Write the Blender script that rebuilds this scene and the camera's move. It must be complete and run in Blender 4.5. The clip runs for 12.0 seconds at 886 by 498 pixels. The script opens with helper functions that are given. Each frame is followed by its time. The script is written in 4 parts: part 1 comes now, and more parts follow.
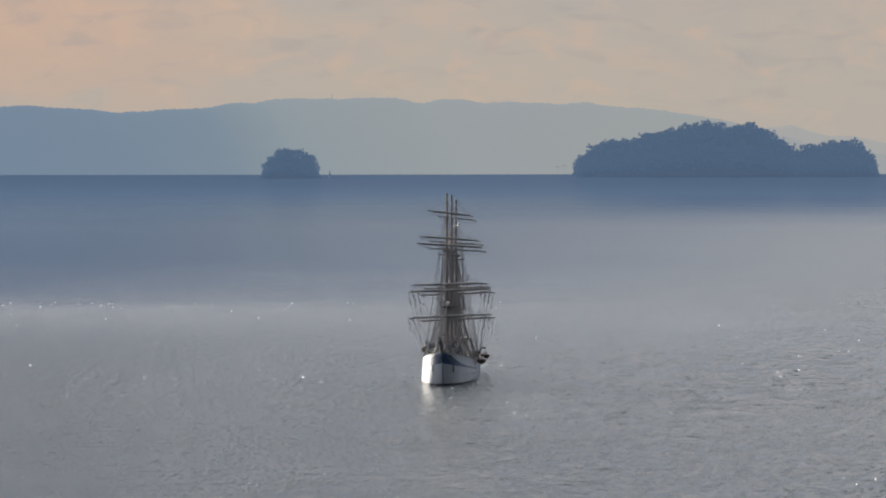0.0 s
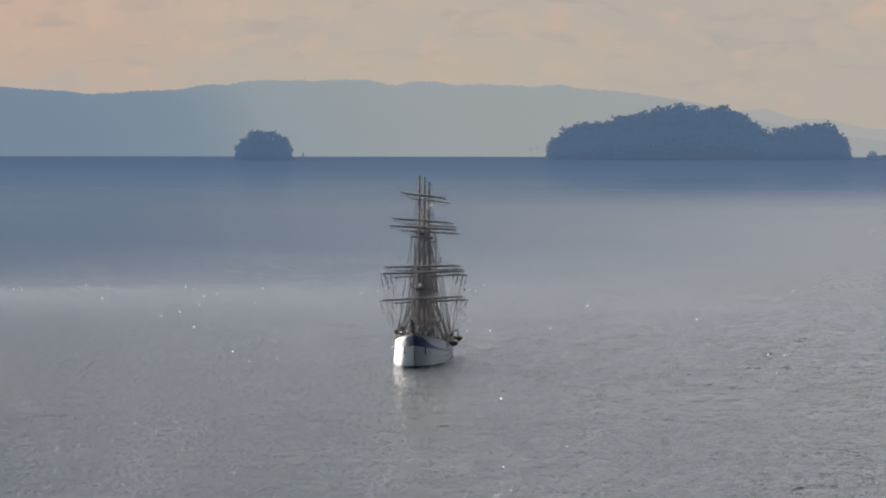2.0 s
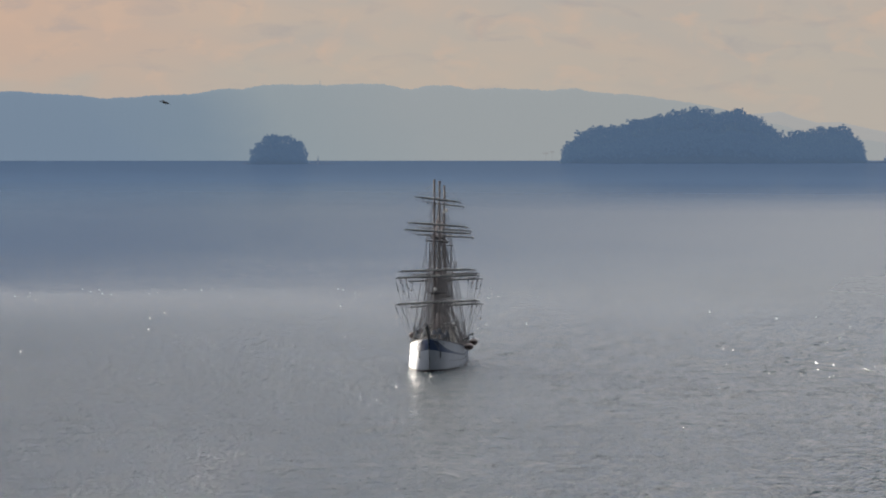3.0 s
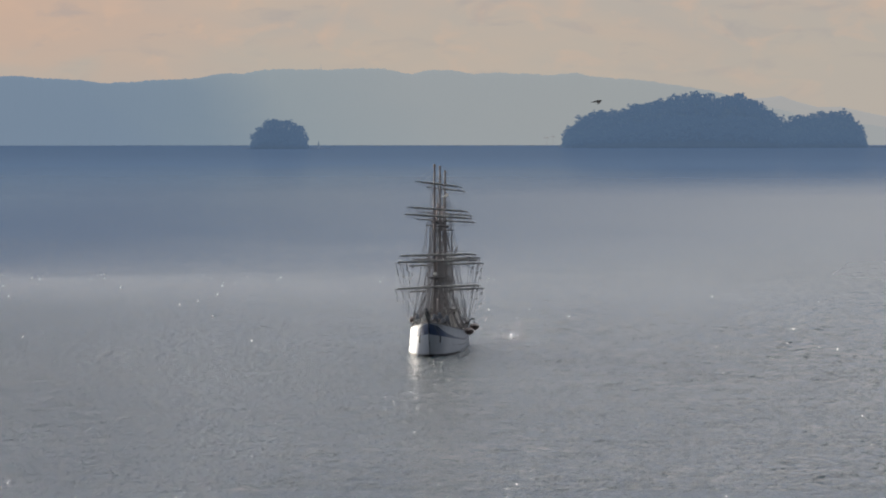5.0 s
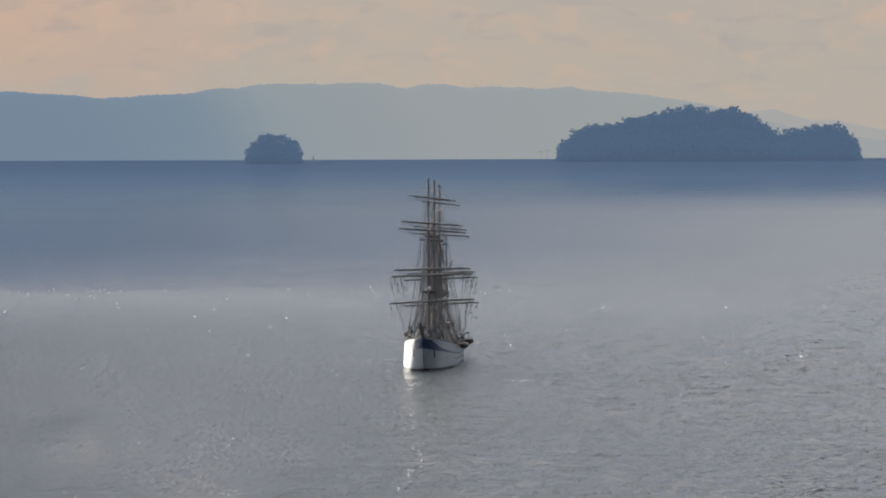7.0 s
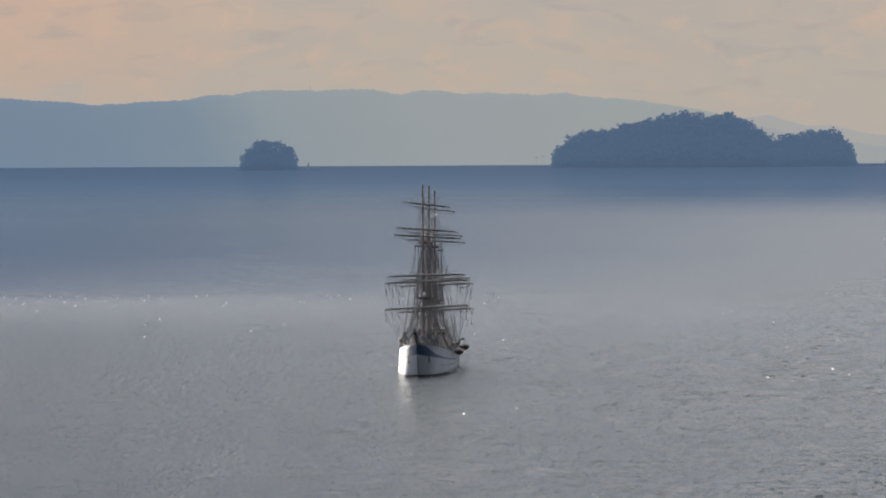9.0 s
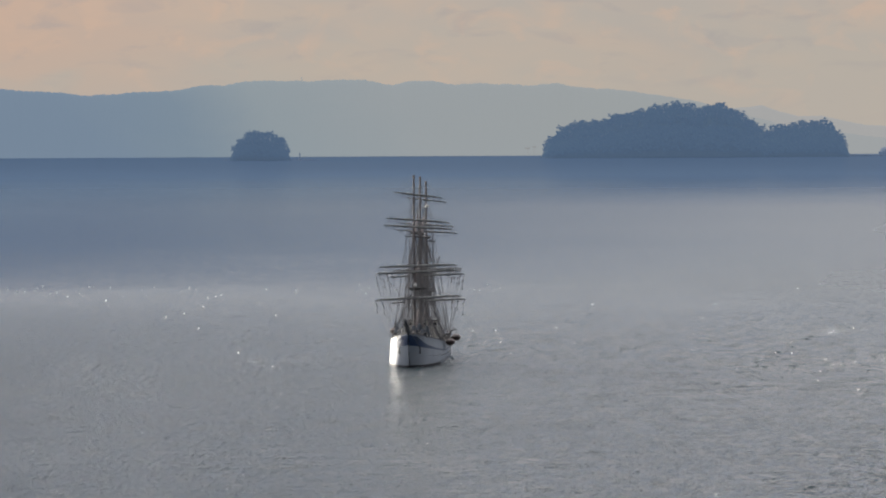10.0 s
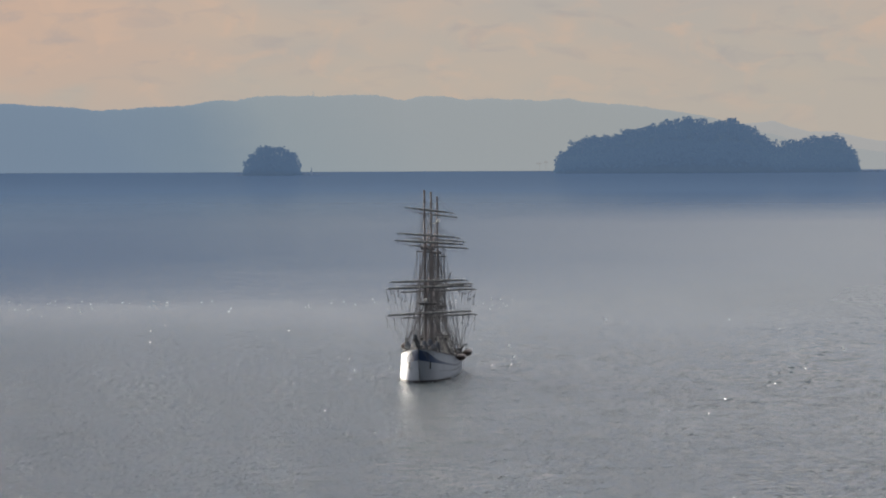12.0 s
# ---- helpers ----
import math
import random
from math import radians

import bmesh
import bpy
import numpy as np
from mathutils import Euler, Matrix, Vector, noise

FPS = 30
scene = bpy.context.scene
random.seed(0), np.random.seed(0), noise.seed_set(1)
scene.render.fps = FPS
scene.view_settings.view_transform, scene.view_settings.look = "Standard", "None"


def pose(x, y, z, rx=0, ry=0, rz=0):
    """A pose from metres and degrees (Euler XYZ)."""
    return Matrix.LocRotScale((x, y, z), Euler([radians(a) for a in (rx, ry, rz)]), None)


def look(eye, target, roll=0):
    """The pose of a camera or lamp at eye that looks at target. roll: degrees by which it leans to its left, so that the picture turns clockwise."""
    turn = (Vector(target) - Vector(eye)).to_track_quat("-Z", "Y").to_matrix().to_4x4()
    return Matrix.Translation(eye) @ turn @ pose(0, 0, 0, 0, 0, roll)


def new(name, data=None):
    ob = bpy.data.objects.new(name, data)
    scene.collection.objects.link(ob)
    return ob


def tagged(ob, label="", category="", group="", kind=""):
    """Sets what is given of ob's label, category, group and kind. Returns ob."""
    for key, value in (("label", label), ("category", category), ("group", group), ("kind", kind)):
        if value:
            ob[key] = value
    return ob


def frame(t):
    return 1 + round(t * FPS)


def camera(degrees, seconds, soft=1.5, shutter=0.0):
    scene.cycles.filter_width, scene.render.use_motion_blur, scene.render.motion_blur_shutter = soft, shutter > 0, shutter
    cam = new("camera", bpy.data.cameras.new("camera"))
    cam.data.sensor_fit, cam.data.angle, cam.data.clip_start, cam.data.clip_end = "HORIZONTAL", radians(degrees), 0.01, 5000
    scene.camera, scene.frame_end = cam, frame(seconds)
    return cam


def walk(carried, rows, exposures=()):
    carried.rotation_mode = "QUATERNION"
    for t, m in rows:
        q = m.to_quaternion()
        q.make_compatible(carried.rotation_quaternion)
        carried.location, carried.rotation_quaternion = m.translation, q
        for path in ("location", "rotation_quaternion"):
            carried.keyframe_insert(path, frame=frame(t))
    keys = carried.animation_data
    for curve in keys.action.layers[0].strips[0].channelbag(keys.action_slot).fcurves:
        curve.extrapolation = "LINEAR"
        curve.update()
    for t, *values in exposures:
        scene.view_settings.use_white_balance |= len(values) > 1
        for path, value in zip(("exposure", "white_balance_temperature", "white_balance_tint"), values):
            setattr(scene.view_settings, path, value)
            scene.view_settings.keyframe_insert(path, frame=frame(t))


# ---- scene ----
# ---- camera and its path ----
EYE = Vector((0.0, 0.0, 73.2))
FOCAL = 11000.0          # focal length in picture units, 1568 across
cam = camera(2 * math.degrees(math.atan(784 / FOCAL)), 12.0, soft=2.0)

# seconds, sideways and downward shift of the picture, lean in degrees (a hand-held long lens)
SWAY = [(0.0, 18.1, 23.5, -0.07), (0.5, 38.5, -14.3, 0.01), (1.0, 23.0, -8.7, 0.13), (1.5, -36.9, 5.5, 0.20),
        (2.0, -30.1, -8.0, 0.07), (2.5, 2.4, -2.2, -0.03), (3.0, -3.2, -1.0, -0.02), (5.0, -1.9, -28.2, -0.03),
        (5.5, 0.0, 0.0, 0.00), (6.0, 1.1, -33.5, -0.17), (6.5, -13.8, -12.6, -0.21), (7.0, -11.3, -3.2, -0.20),
        (9.0, -19.6, 7.7, -0.31), (9.5, -26.8, 0.1, -0.20), (10.0, -34.4, -9.1, -0.30), (10.5, -28.2, 1.4, -0.26),
        (11.0, -19.9, -7.6, -0.31), (11.5, -13.5, 6.8, -0.21), (12.0, -14.2, 17.9, -0.26)]


def spot(u, v, away):
    """The place at a distance away along y that lies u across and v down in the steady view."""
    return Vector(((u - 784) / FOCAL * away, away, EYE.z - (v - 121) / FOCAL * away))


walk(cam, [(t, look(EYE, spot(784 - du, 441 - dv, 1500), lean)) for t, du, dv, lean in SWAY])

# ---- sky and sun ----
SUN_WAY = Vector((-0.52, 0.85, 0.065)).normalized()      # towards the sun, low over the far shore on the left
world = bpy.data.worlds.new("sky")
scene.world = world
world.use_nodes = True


class Nodes:
    """Short hand for a node tree."""

    def __init__(self, tree):
        self.tree = tree
        tree.nodes.clear()

    def add(self, kind, inputs=(), ready=None):
        n = self.tree.nodes.new(kind)
        if ready:
            ready(n)
        for key, value in dict(inputs).items():
            if isinstance(value, bpy.types.NodeSocket):
                self.tree.links.new(value, n.inputs[key])
            else:
                n.inputs[key].default_value = value
        return n

    def ramp(self, fac, stops, interpolation="LINEAR"):
        n = self.add("ShaderNodeValToRGB", {"Fac": fac})
        n.color_ramp.interpolation = interpolation
        el = n.color_ramp.elements
        while len(el) < len(stops):
            el.new(0.5)
        for e, (p, c) in zip(el, stops):
            e.position, e.color = p, (*c, 1) if len(c) == 3 else c
        return n.outputs["Color"]

    def mix(self, fac, a, b, blend="MIX"):
        def ready(node):
            node.data_type, node.blend_type = "RGBA", blend
        return self.add("ShaderNodeMix", {0: fac, 6: a, 7: b}, ready).outputs[2]

    def math(self, op, a, b=0.0, clamp=False):
        def ready(node):
            node.operation, node.use_clamp = op, clamp
        return self.add("ShaderNodeMath", {0: a, 1: b}, ready).outputs[0]

    def noise(self, vector, scale, detail=3.0, rough=0.5, distortion=0.0):
        return self.add("ShaderNodeTexNoise", {"Vector": vector, "Scale": scale, "Detail": detail, "Roughness": rough,
                                               "Distortion": distortion}).outputs["Fac"]

    def place(self, vector, scale=(1, 1, 1), shift=(0, 0, 0), turn=0.0):
        return self.add("ShaderNodeMapping", {"Vector": vector, "Scale": scale, "Location": shift,
                                              "Rotation": (0, 0, turn)}).outputs["Vector"]


def grey(v):
    return (v, v, v, 1.0)


def build_sky():
    n = Nodes(world.node_tree)
    way = n.add("ShaderNodeTexCoord").outputs["Generated"]
    z = n.add("ShaderNodeSeparateXYZ", {0: way}).outputs["Z"]
    nishita = n.add("ShaderNodeTexSky")
    nishita.sky_type, nishita.sun_disc = "NISHITA", False
    nishita.sun_elevation, nishita.sun_rotation = math.asin(SUN_WAY.z), math.atan2(SUN_WAY.x, SUN_WAY.y)
    nishita.air_density, nishita.dust_density = 1.4, 3.0
    sky = nishita.outputs[0]
    clear = n.mix(1.0, sky, grey(0.06), "MULTIPLY")
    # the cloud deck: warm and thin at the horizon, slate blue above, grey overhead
    # the slate-blue band lies unseen above the view, added to turn the water blue
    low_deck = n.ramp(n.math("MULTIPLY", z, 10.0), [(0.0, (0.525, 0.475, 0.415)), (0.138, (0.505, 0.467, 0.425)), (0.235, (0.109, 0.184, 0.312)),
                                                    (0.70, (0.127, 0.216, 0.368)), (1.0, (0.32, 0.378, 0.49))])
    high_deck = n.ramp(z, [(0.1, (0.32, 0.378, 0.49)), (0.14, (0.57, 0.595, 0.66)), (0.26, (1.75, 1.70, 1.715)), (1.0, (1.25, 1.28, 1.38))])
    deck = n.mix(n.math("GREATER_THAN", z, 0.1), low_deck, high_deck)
    # low far clouds near the horizon: broad pink banks and dull violet gaps
    low = n.place(way, (17, 10, 48), (3.1, 0, 2.2))
    bank = n.noise(low, 1.0, 3.0, 0.45, 0.3)
    fine = n.noise(n.place(way, (55, 20, 150), (1.3, 0, 5)), 1.0, 3.0, 0.5, 0.5)
    up = n.ramp(n.math("ADD", n.math("MULTIPLY", z, 34.0), 0.45), [(0.0, (0, 0, 0)), (0.55, (1, 1, 1)), (0.97, (1, 1, 1)), (1.0, (0, 0, 0))])
    pink = n.math("MULTIPLY", n.ramp(n.math("ADD", n.math("MULTIPLY", bank, 0.65), n.math("MULTIPLY", fine, 0.35)),
                                     [(0.47, (0, 0, 0)), (0.62, (1, 1, 1))]), up)
    dull = n.math("MULTIPLY", n.ramp(n.noise(n.place(way, (20, 10, 70), (9.4, 0, 7.7)), 1.0, 4.0, 0.5, 0.3),
                                     [(0.46, (0, 0, 0)), (0.66, (1, 1, 1))]), up)
    deck = n.mix(n.math("MULTIPLY", pink, 0.32), deck, (0.72, 0.51, 0.37, 1))
    deck = n.mix(n.math("MULTIPLY", dull, 0.28), deck, (0.45, 0.42, 0.41, 1))
    # small rosy puffs and grey rags of cloud, and a rosy bank towards the sun
    puff = n.noise(n.place(way, (105, 30, 165), (4.2, 0, 1.1)), 1.0, 4.0, 0.55, 0.6)
    rosy = n.math("MULTIPLY", n.ramp(puff, [(0.53, (0, 0, 0)), (0.68, (1, 1, 1))]), up)
    rags = n.math("MULTIPLY", n.ramp(n.noise(n.place(way, (90, 30, 300), (7.7, 0, 3.4)), 1.0, 4.0, 0.55, 0.5), [(0.54, (0, 0, 0)), (0.70, (1, 1, 1))]), up)
    x = n.add("ShaderNodeSeparateXYZ", {0: way}).outputs["X"]
    sunward = n.ramp(n.math("ADD", n.math("MULTIPLY", x, 7.0), 0.5), [(0.0, (1, 1, 1)), (0.10, (0.8, 0.8, 0.8)), (0.30, (0, 0, 0))])
    bank_glow = n.math("MULTIPLY", n.math("MULTIPLY", sunward, up), n.ramp(n.add("ShaderNodeMath", {0: bank, 1: fine}).outputs[0], [(0.75, (0, 0, 0)), (1.0, (1, 1, 1))]))
    deck = n.mix(n.math("MULTIPLY", bank_glow, 0.45), deck, (0.70, 0.45, 0.33, 1))
    deck = n.mix(n.math("MULTIPLY", rosy, 0.42), deck, (0.70, 0.50, 0.38, 1))
    deck = n.mix(n.math("MULTIPLY", rags, 0.40), deck, (0.40, 0.385, 0.39, 1))
    # broad breaks higher up
    high = n.noise(n.place(way, (1, 1, 2.2)), 2.4, 5.0, 0.55, 0.4)
    shade = n.ramp(high, [(0.3, (0.75, 0.77, 0.80)), (0.7, (1.2, 1.19, 1.16))])
    high_part = n.ramp(z, [(0.03, (0, 0, 0)), (0.12, (1, 1, 1))])
    deck = n.mix(high_part, deck, n.mix(1.0, deck, shade, "MULTIPLY"))
    # the cloud is brighter on the sun's side than behind
    flat = Vector((SUN_WAY.x, SUN_WAY.y, 0)).normalized()
    dot = n.add("ShaderNodeVectorMath", {0: way, 1: flat})
    dot.operation = "DOT_PRODUCT"
    side = n.ramp(n.math("ADD", n.math("MULTIPLY", dot.outputs["Value"], 0.5), 0.5), [(0.0, grey(0.15)), (0.45, grey(0.32)), (0.70, grey(1.0)), (1.0, grey(1.05))])
    deck = n.mix(high_part, deck, n.mix(1.0, deck, side, "MULTIPLY"))
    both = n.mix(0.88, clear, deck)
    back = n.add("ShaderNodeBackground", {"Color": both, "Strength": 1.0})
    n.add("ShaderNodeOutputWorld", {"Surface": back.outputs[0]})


build_sky()

sun = new("sun", bpy.data.lights.new("sun", "SUN"))
sun.data.energy, sun.data.angle, sun.data.color = 4.2, radians(0.8), (1.0, 0.92, 0.80)
sun.matrix_basis = look(SUN_WAY * 900 + Vector((0, 1500, 0)), Vector((0, 1500, 0)))

# ---- materials ----


def material(name):
    m = bpy.data.materials.new(name)
    m.use_nodes = True
    n = Nodes(m.node_tree)
    return m, n


def finish(n, shader):
    n.add("ShaderNodeOutputMaterial", {"Surface": shader})


def worn(name, dark, light, scale=2.0, rough=0.6, metal=0.0, relief=0.02, stretch=(1, 1, 1), streak=None, specular=0.5, haze_glow=None):
    """A surface that varies between two colours at two scales, with a little relief. The last argument is the haze of
    distance, painted in as emission, for the far backdrop alone.
    """
    m, n = material(name)
    co = n.place(n.add("ShaderNodeTexCoord").outputs["Object"], stretch)
    broad = n.noise(co, scale * 0.25, 4.0, 0.6, 0.4)
    fine = n.noise(co, scale * 4.0, 3.0, 0.6)
    mixf = n.math("ADD", n.math("MULTIPLY", broad, 0.7), n.math("MULTIPLY", fine, 0.3))
    col = n.ramp(mixf, [(0.35, dark), (0.65, light)])
    own = n.add("ShaderNodeObjectInfo").outputs["Random"]
    col = n.mix(n.math("MULTIPLY", own, 0.18), col, (*dark, 1))
    if streak:
        lines = n.noise(n.place(co, (1.4, 1.4, 0.08)), 1.0, 4.0, 0.65)
        col = n.mix(n.ramp(lines, [(0.58, (0, 0, 0)), (0.75, (0.55, 0.55, 0.55))]), col, (*streak, 1))
    bump = n.add("ShaderNodeBump", {"Strength": 0.6, "Distance": relief, "Height": fine})
    p = n.add("ShaderNodeBsdfPrincipled", {"Base Color": col, "Roughness": rough, "Metallic": metal,
                                           "Specular IOR Level": specular, "Normal": bump.outputs[0]})
    if haze_glow:
        p.inputs["Emission Color"].default_value, p.inputs["Emission Strength"].default_value = (*haze_glow, 1), 1.0
    finish(n, p.outputs[0])
    return m


HAZE_GLOW = (0.063, 0.100, 0.168)      # blue haze of distance at the far islets, painted on as emission
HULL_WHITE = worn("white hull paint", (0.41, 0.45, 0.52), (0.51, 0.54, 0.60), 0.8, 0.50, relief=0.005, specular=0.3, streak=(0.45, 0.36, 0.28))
HOUSE_WHITE = worn("white deckhouse paint", (0.62, 0.61, 0.58), (0.78, 0.77, 0.74), 1.2, 0.5)
BAND_BLUE = worn("blue hull band paint", (0.02, 0.045, 0.12), (0.035, 0.07, 0.17), 1.0, 0.35, relief=0.008)
BOOT = worn("dark waterline paint", (0.03, 0.03, 0.04), (0.07, 0.06, 0.06), 1.5, 0.6)
DECK = worn("teak deck", (0.12, 0.10, 0.085), (0.22, 0.18, 0.15), 1.5, 0.7, stretch=(4, 0.3, 1))
MAST_PAINT = worn("grey-brown mast paint", (0.23, 0.202, 0.205), (0.33, 0.29, 0.288), 2.0, 0.7, specular=0.2)
SPAR = worn("grey spar paint", (0.16, 0.155, 0.162), (0.25, 0.24, 0.247), 2.0, 0.7, specular=0.2)
STOWED = worn("brown sail covers", (0.22, 0.185, 0.182), (0.31, 0.26, 0.25), 3.0, 0.9, relief=0.04)
CANVAS = worn("furled grey canvas", (0.55, 0.55, 0.55), (0.78, 0.77, 0.75), 3.0, 0.9, relief=0.05)
ROPE = worn("weathered rope", (0.20, 0.195, 0.202), (0.31, 0.30, 0.307), 5.0, 0.9)
IRON = worn("dark painted iron", (0.03, 0.032, 0.036), (0.07, 0.07, 0.075), 3.0, 0.55, 0.2)
# the haze painted on this far steel is paler, near the hills' colour
RUST = worn("far rusty steel", (0.10, 0.07, 0.06), (0.16, 0.11, 0.10), 1.0, 0.8, haze_glow=(0.235, 0.245, 0.25))
COVER = worn("dark blue-grey canvas covers", (0.05, 0.058, 0.075), (0.085, 0.098, 0.12), 2.0, 0.9, relief=0.03)
BOAT_RED = worn("weathered red-brown boat", (0.07, 0.045, 0.04), (0.13, 0.075, 0.06), 1.5, 0.55)
GLASS = worn("dark window glass", (0.015, 0.02, 0.025), (0.03, 0.035, 0.04), 1.0, 0.08, relief=0.0)
# rock, soil, bark and concrete carry the painted haze as a glow
ROCK = worn("wet shore rock", (0.015, 0.018, 0.02), (0.05, 0.052, 0.055), 0.6, 0.8, relief=0.3, haze_glow=HAZE_GLOW)
SOIL = worn("island undergrowth", (0.03, 0.05, 0.042), (0.045, 0.068, 0.055), 0.4, 0.9, relief=0.3, haze_glow=HAZE_GLOW)
BARK = worn("grey-brown bark", (0.09, 0.085, 0.08), (0.17, 0.16, 0.15), 3.0, 0.9, haze_glow=HAZE_GLOW)
CONCRETE = worn("weathered concrete", (0.16, 0.17, 0.18), (0.26, 0.27, 0.27), 0.5, 0.85, haze_glow=HAZE_GLOW)
FEATHER = worn("dark feathers", (0.018, 0.017, 0.016), (0.05, 0.045, 0.04), 30.0, 0.7, relief=0.004)
# plain white that imitates sun glints on the waves
GLINT_WHITE = worn("white of sun glints", (0.80, 0.81, 0.82), (0.90, 0.90, 0.90), 4.0, 0.4, relief=0.0)


def foliage_material():
    m, n = material("evergreen leaves")
    g = n.add("ShaderNodeNewGeometry")
    own = n.add("ShaderNodeObjectInfo").outputs["Random"]
    co = n.add("ShaderNodeTexCoord").outputs["Object"]
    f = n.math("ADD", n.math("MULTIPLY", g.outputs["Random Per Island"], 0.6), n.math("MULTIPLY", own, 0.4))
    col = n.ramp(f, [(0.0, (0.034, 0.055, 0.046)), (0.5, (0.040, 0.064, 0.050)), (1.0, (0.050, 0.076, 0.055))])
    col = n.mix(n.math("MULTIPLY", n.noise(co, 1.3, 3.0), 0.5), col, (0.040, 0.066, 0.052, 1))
    # the emission paints the blue haze of distance over the leaves
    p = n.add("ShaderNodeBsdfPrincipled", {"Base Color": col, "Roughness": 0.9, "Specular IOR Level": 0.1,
                                           "Emission Color": (*HAZE_GLOW, 1), "Emission Strength": 1.25})
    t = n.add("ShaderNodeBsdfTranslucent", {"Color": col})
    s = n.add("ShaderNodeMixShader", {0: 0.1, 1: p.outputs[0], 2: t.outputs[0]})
    finish(n, s.outputs[0])
    return m


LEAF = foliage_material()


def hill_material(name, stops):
    """The far shore: a plain distant backdrop that glows, the pale haze of many kilometres painted into its colour."""
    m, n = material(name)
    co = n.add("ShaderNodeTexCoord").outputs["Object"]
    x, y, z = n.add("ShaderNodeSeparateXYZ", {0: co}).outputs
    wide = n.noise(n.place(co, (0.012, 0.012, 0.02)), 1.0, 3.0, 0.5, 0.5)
    # a shaft of light through the cloud, painted into the colour, crosses the slopes on a slant
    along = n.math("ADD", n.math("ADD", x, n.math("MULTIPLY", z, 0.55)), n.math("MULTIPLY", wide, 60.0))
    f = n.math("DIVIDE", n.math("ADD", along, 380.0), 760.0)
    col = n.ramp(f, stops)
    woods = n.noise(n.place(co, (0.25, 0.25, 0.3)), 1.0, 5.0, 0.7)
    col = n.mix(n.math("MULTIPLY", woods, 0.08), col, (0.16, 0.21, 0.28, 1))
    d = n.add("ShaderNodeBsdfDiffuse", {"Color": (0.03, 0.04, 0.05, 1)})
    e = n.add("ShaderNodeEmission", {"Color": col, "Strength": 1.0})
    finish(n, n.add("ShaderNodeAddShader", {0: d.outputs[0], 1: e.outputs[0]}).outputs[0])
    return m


def water_material():
    m, n = material("sea water")
    co = n.add("ShaderNodeTexCoord").outputs["Object"]
    x, y, z = n.add("ShaderNodeSeparateXYZ", {0: co}).outputs
    # wind on the water: fresh far off and to the left, a calmer lee on the right
    gust = n.noise(n.place(co, (0.010, 0.006, 1)), 1.0, 4.0, 0.6, 0.5)
    lane = n.noise(n.place(co, (0.0035, 0.0075, 1), turn=0.05), 1.0, 3.0, 0.5, 0.6)
    edge = n.math("ADD", y, n.math("MULTIPLY", n.math("SUBTRACT", gust, 0.5), 140.0))
    near = n.ramp(n.math("DIVIDE", edge, 5000.0),
                  [(0.20, grey(1.0)), (0.29, grey(0.9)), (0.33, grey(0.6)), (0.37, grey(0.3)), (0.42, grey(0.0))])
    # the share of the way across, by bearing from the shore the breeze comes off
    bearing = n.math("ADD", n.math("MULTIPLY", n.math("DIVIDE", x, n.math("ADD", n.math("ABSOLUTE", y), 300.0)), 5.0), 0.5)
    across = n.ramp(bearing, [(0.05, grey(2.9)), (0.5, grey(1.4)), (0.95, grey(0.45))])
    wind = n.math("MULTIPLY", n.math("MULTIPLY", near, across), n.math("ADD", n.math("MULTIPLY", lane, 0.6), 0.70))
    # chop, wavelets and a low swell
    swell = n.noise(n.place(co, (0.05, 0.10, 1), turn=0.25), 1.0, 2.0, 0.5)
    chop = n.noise(n.place(co, (0.30, 0.40, 1), (0, -1000, 0), 0.2), 1.0, 3.0, 0.6, 0.5)
    ripple = n.noise(n.place(co, (1.0, 1.3, 1), (0, -3300, 0), -0.3), 1.0, 3.0, 0.65)
    height = n.math("ADD", n.math("MULTIPLY", swell, 1.0), n.math("ADD", n.math("MULTIPLY", chop, 0.75), n.math("MULTIPLY", ripple, 0.30)))
    # wavelets too small to tell apart far off act as roughness
    beyond = n.ramp(n.math("DIVIDE", edge, 5000.0), [(0.32, grey(0.0)), (0.43, grey(0.8)), (0.54, grey(1.0)), (0.66, grey(0.85)), (0.77, grey(0.15)), (0.95, grey(0.05))])
    freshen = n.math("MULTIPLY", beyond, n.ramp(bearing, [(0.12, grey(0.0)), (0.5, grey(0.08)), (0.95, grey(0.24))]))
    belt = n.ramp(n.math("DIVIDE", edge, 5000.0), [(0.22, grey(0.185)), (0.285, grey(0.215)), (0.31, grey(0.195)), (0.36, grey(0.165)), (0.405, grey(0.165)), (0.44, grey(0.115)), (0.50, grey(0.08)), (0.70, grey(0.08)), (0.80, grey(0.10)), (0.95, grey(0.12))])
    rough = n.math("ADD", freshen, belt)
    bump = n.add("ShaderNodeBump", {"Strength": 1.0, "Distance": n.math("MULTIPLY", wind, 1.5), "Height": height})
    # short steep wavelets, scattered, most of them where the breeze lies open on the right; longer ones further out
    dash = n.ramp(n.noise(n.place(co, (0.75, 0.17, 1), (0, 40, 0), 0.03), 1.0, 1.0, 0.5, 0.2), [(0.46, grey(0.0)), (0.66, grey(1.0))])
    long_dash = n.ramp(n.noise(n.place(co, (0.45, 0.075, 1), (0, 90, 0), 0.02), 1.0, 1.0, 0.5, 0.2), [(0.46, grey(0.0)), (0.66, grey(1.0))])
    crowd = n.ramp(n.noise(n.place(co, (0.02, 0.008, 1)), 1.0, 3.0, 0.6, 0.5), [(0.32, grey(0.45)), (0.62, grey(1.0))])
    open_side = n.ramp(bearing, [(0.10, grey(0.15)), (0.45, grey(0.5)), (0.95, grey(1.0))])
    share = n.math("MULTIPLY", crowd, open_side)
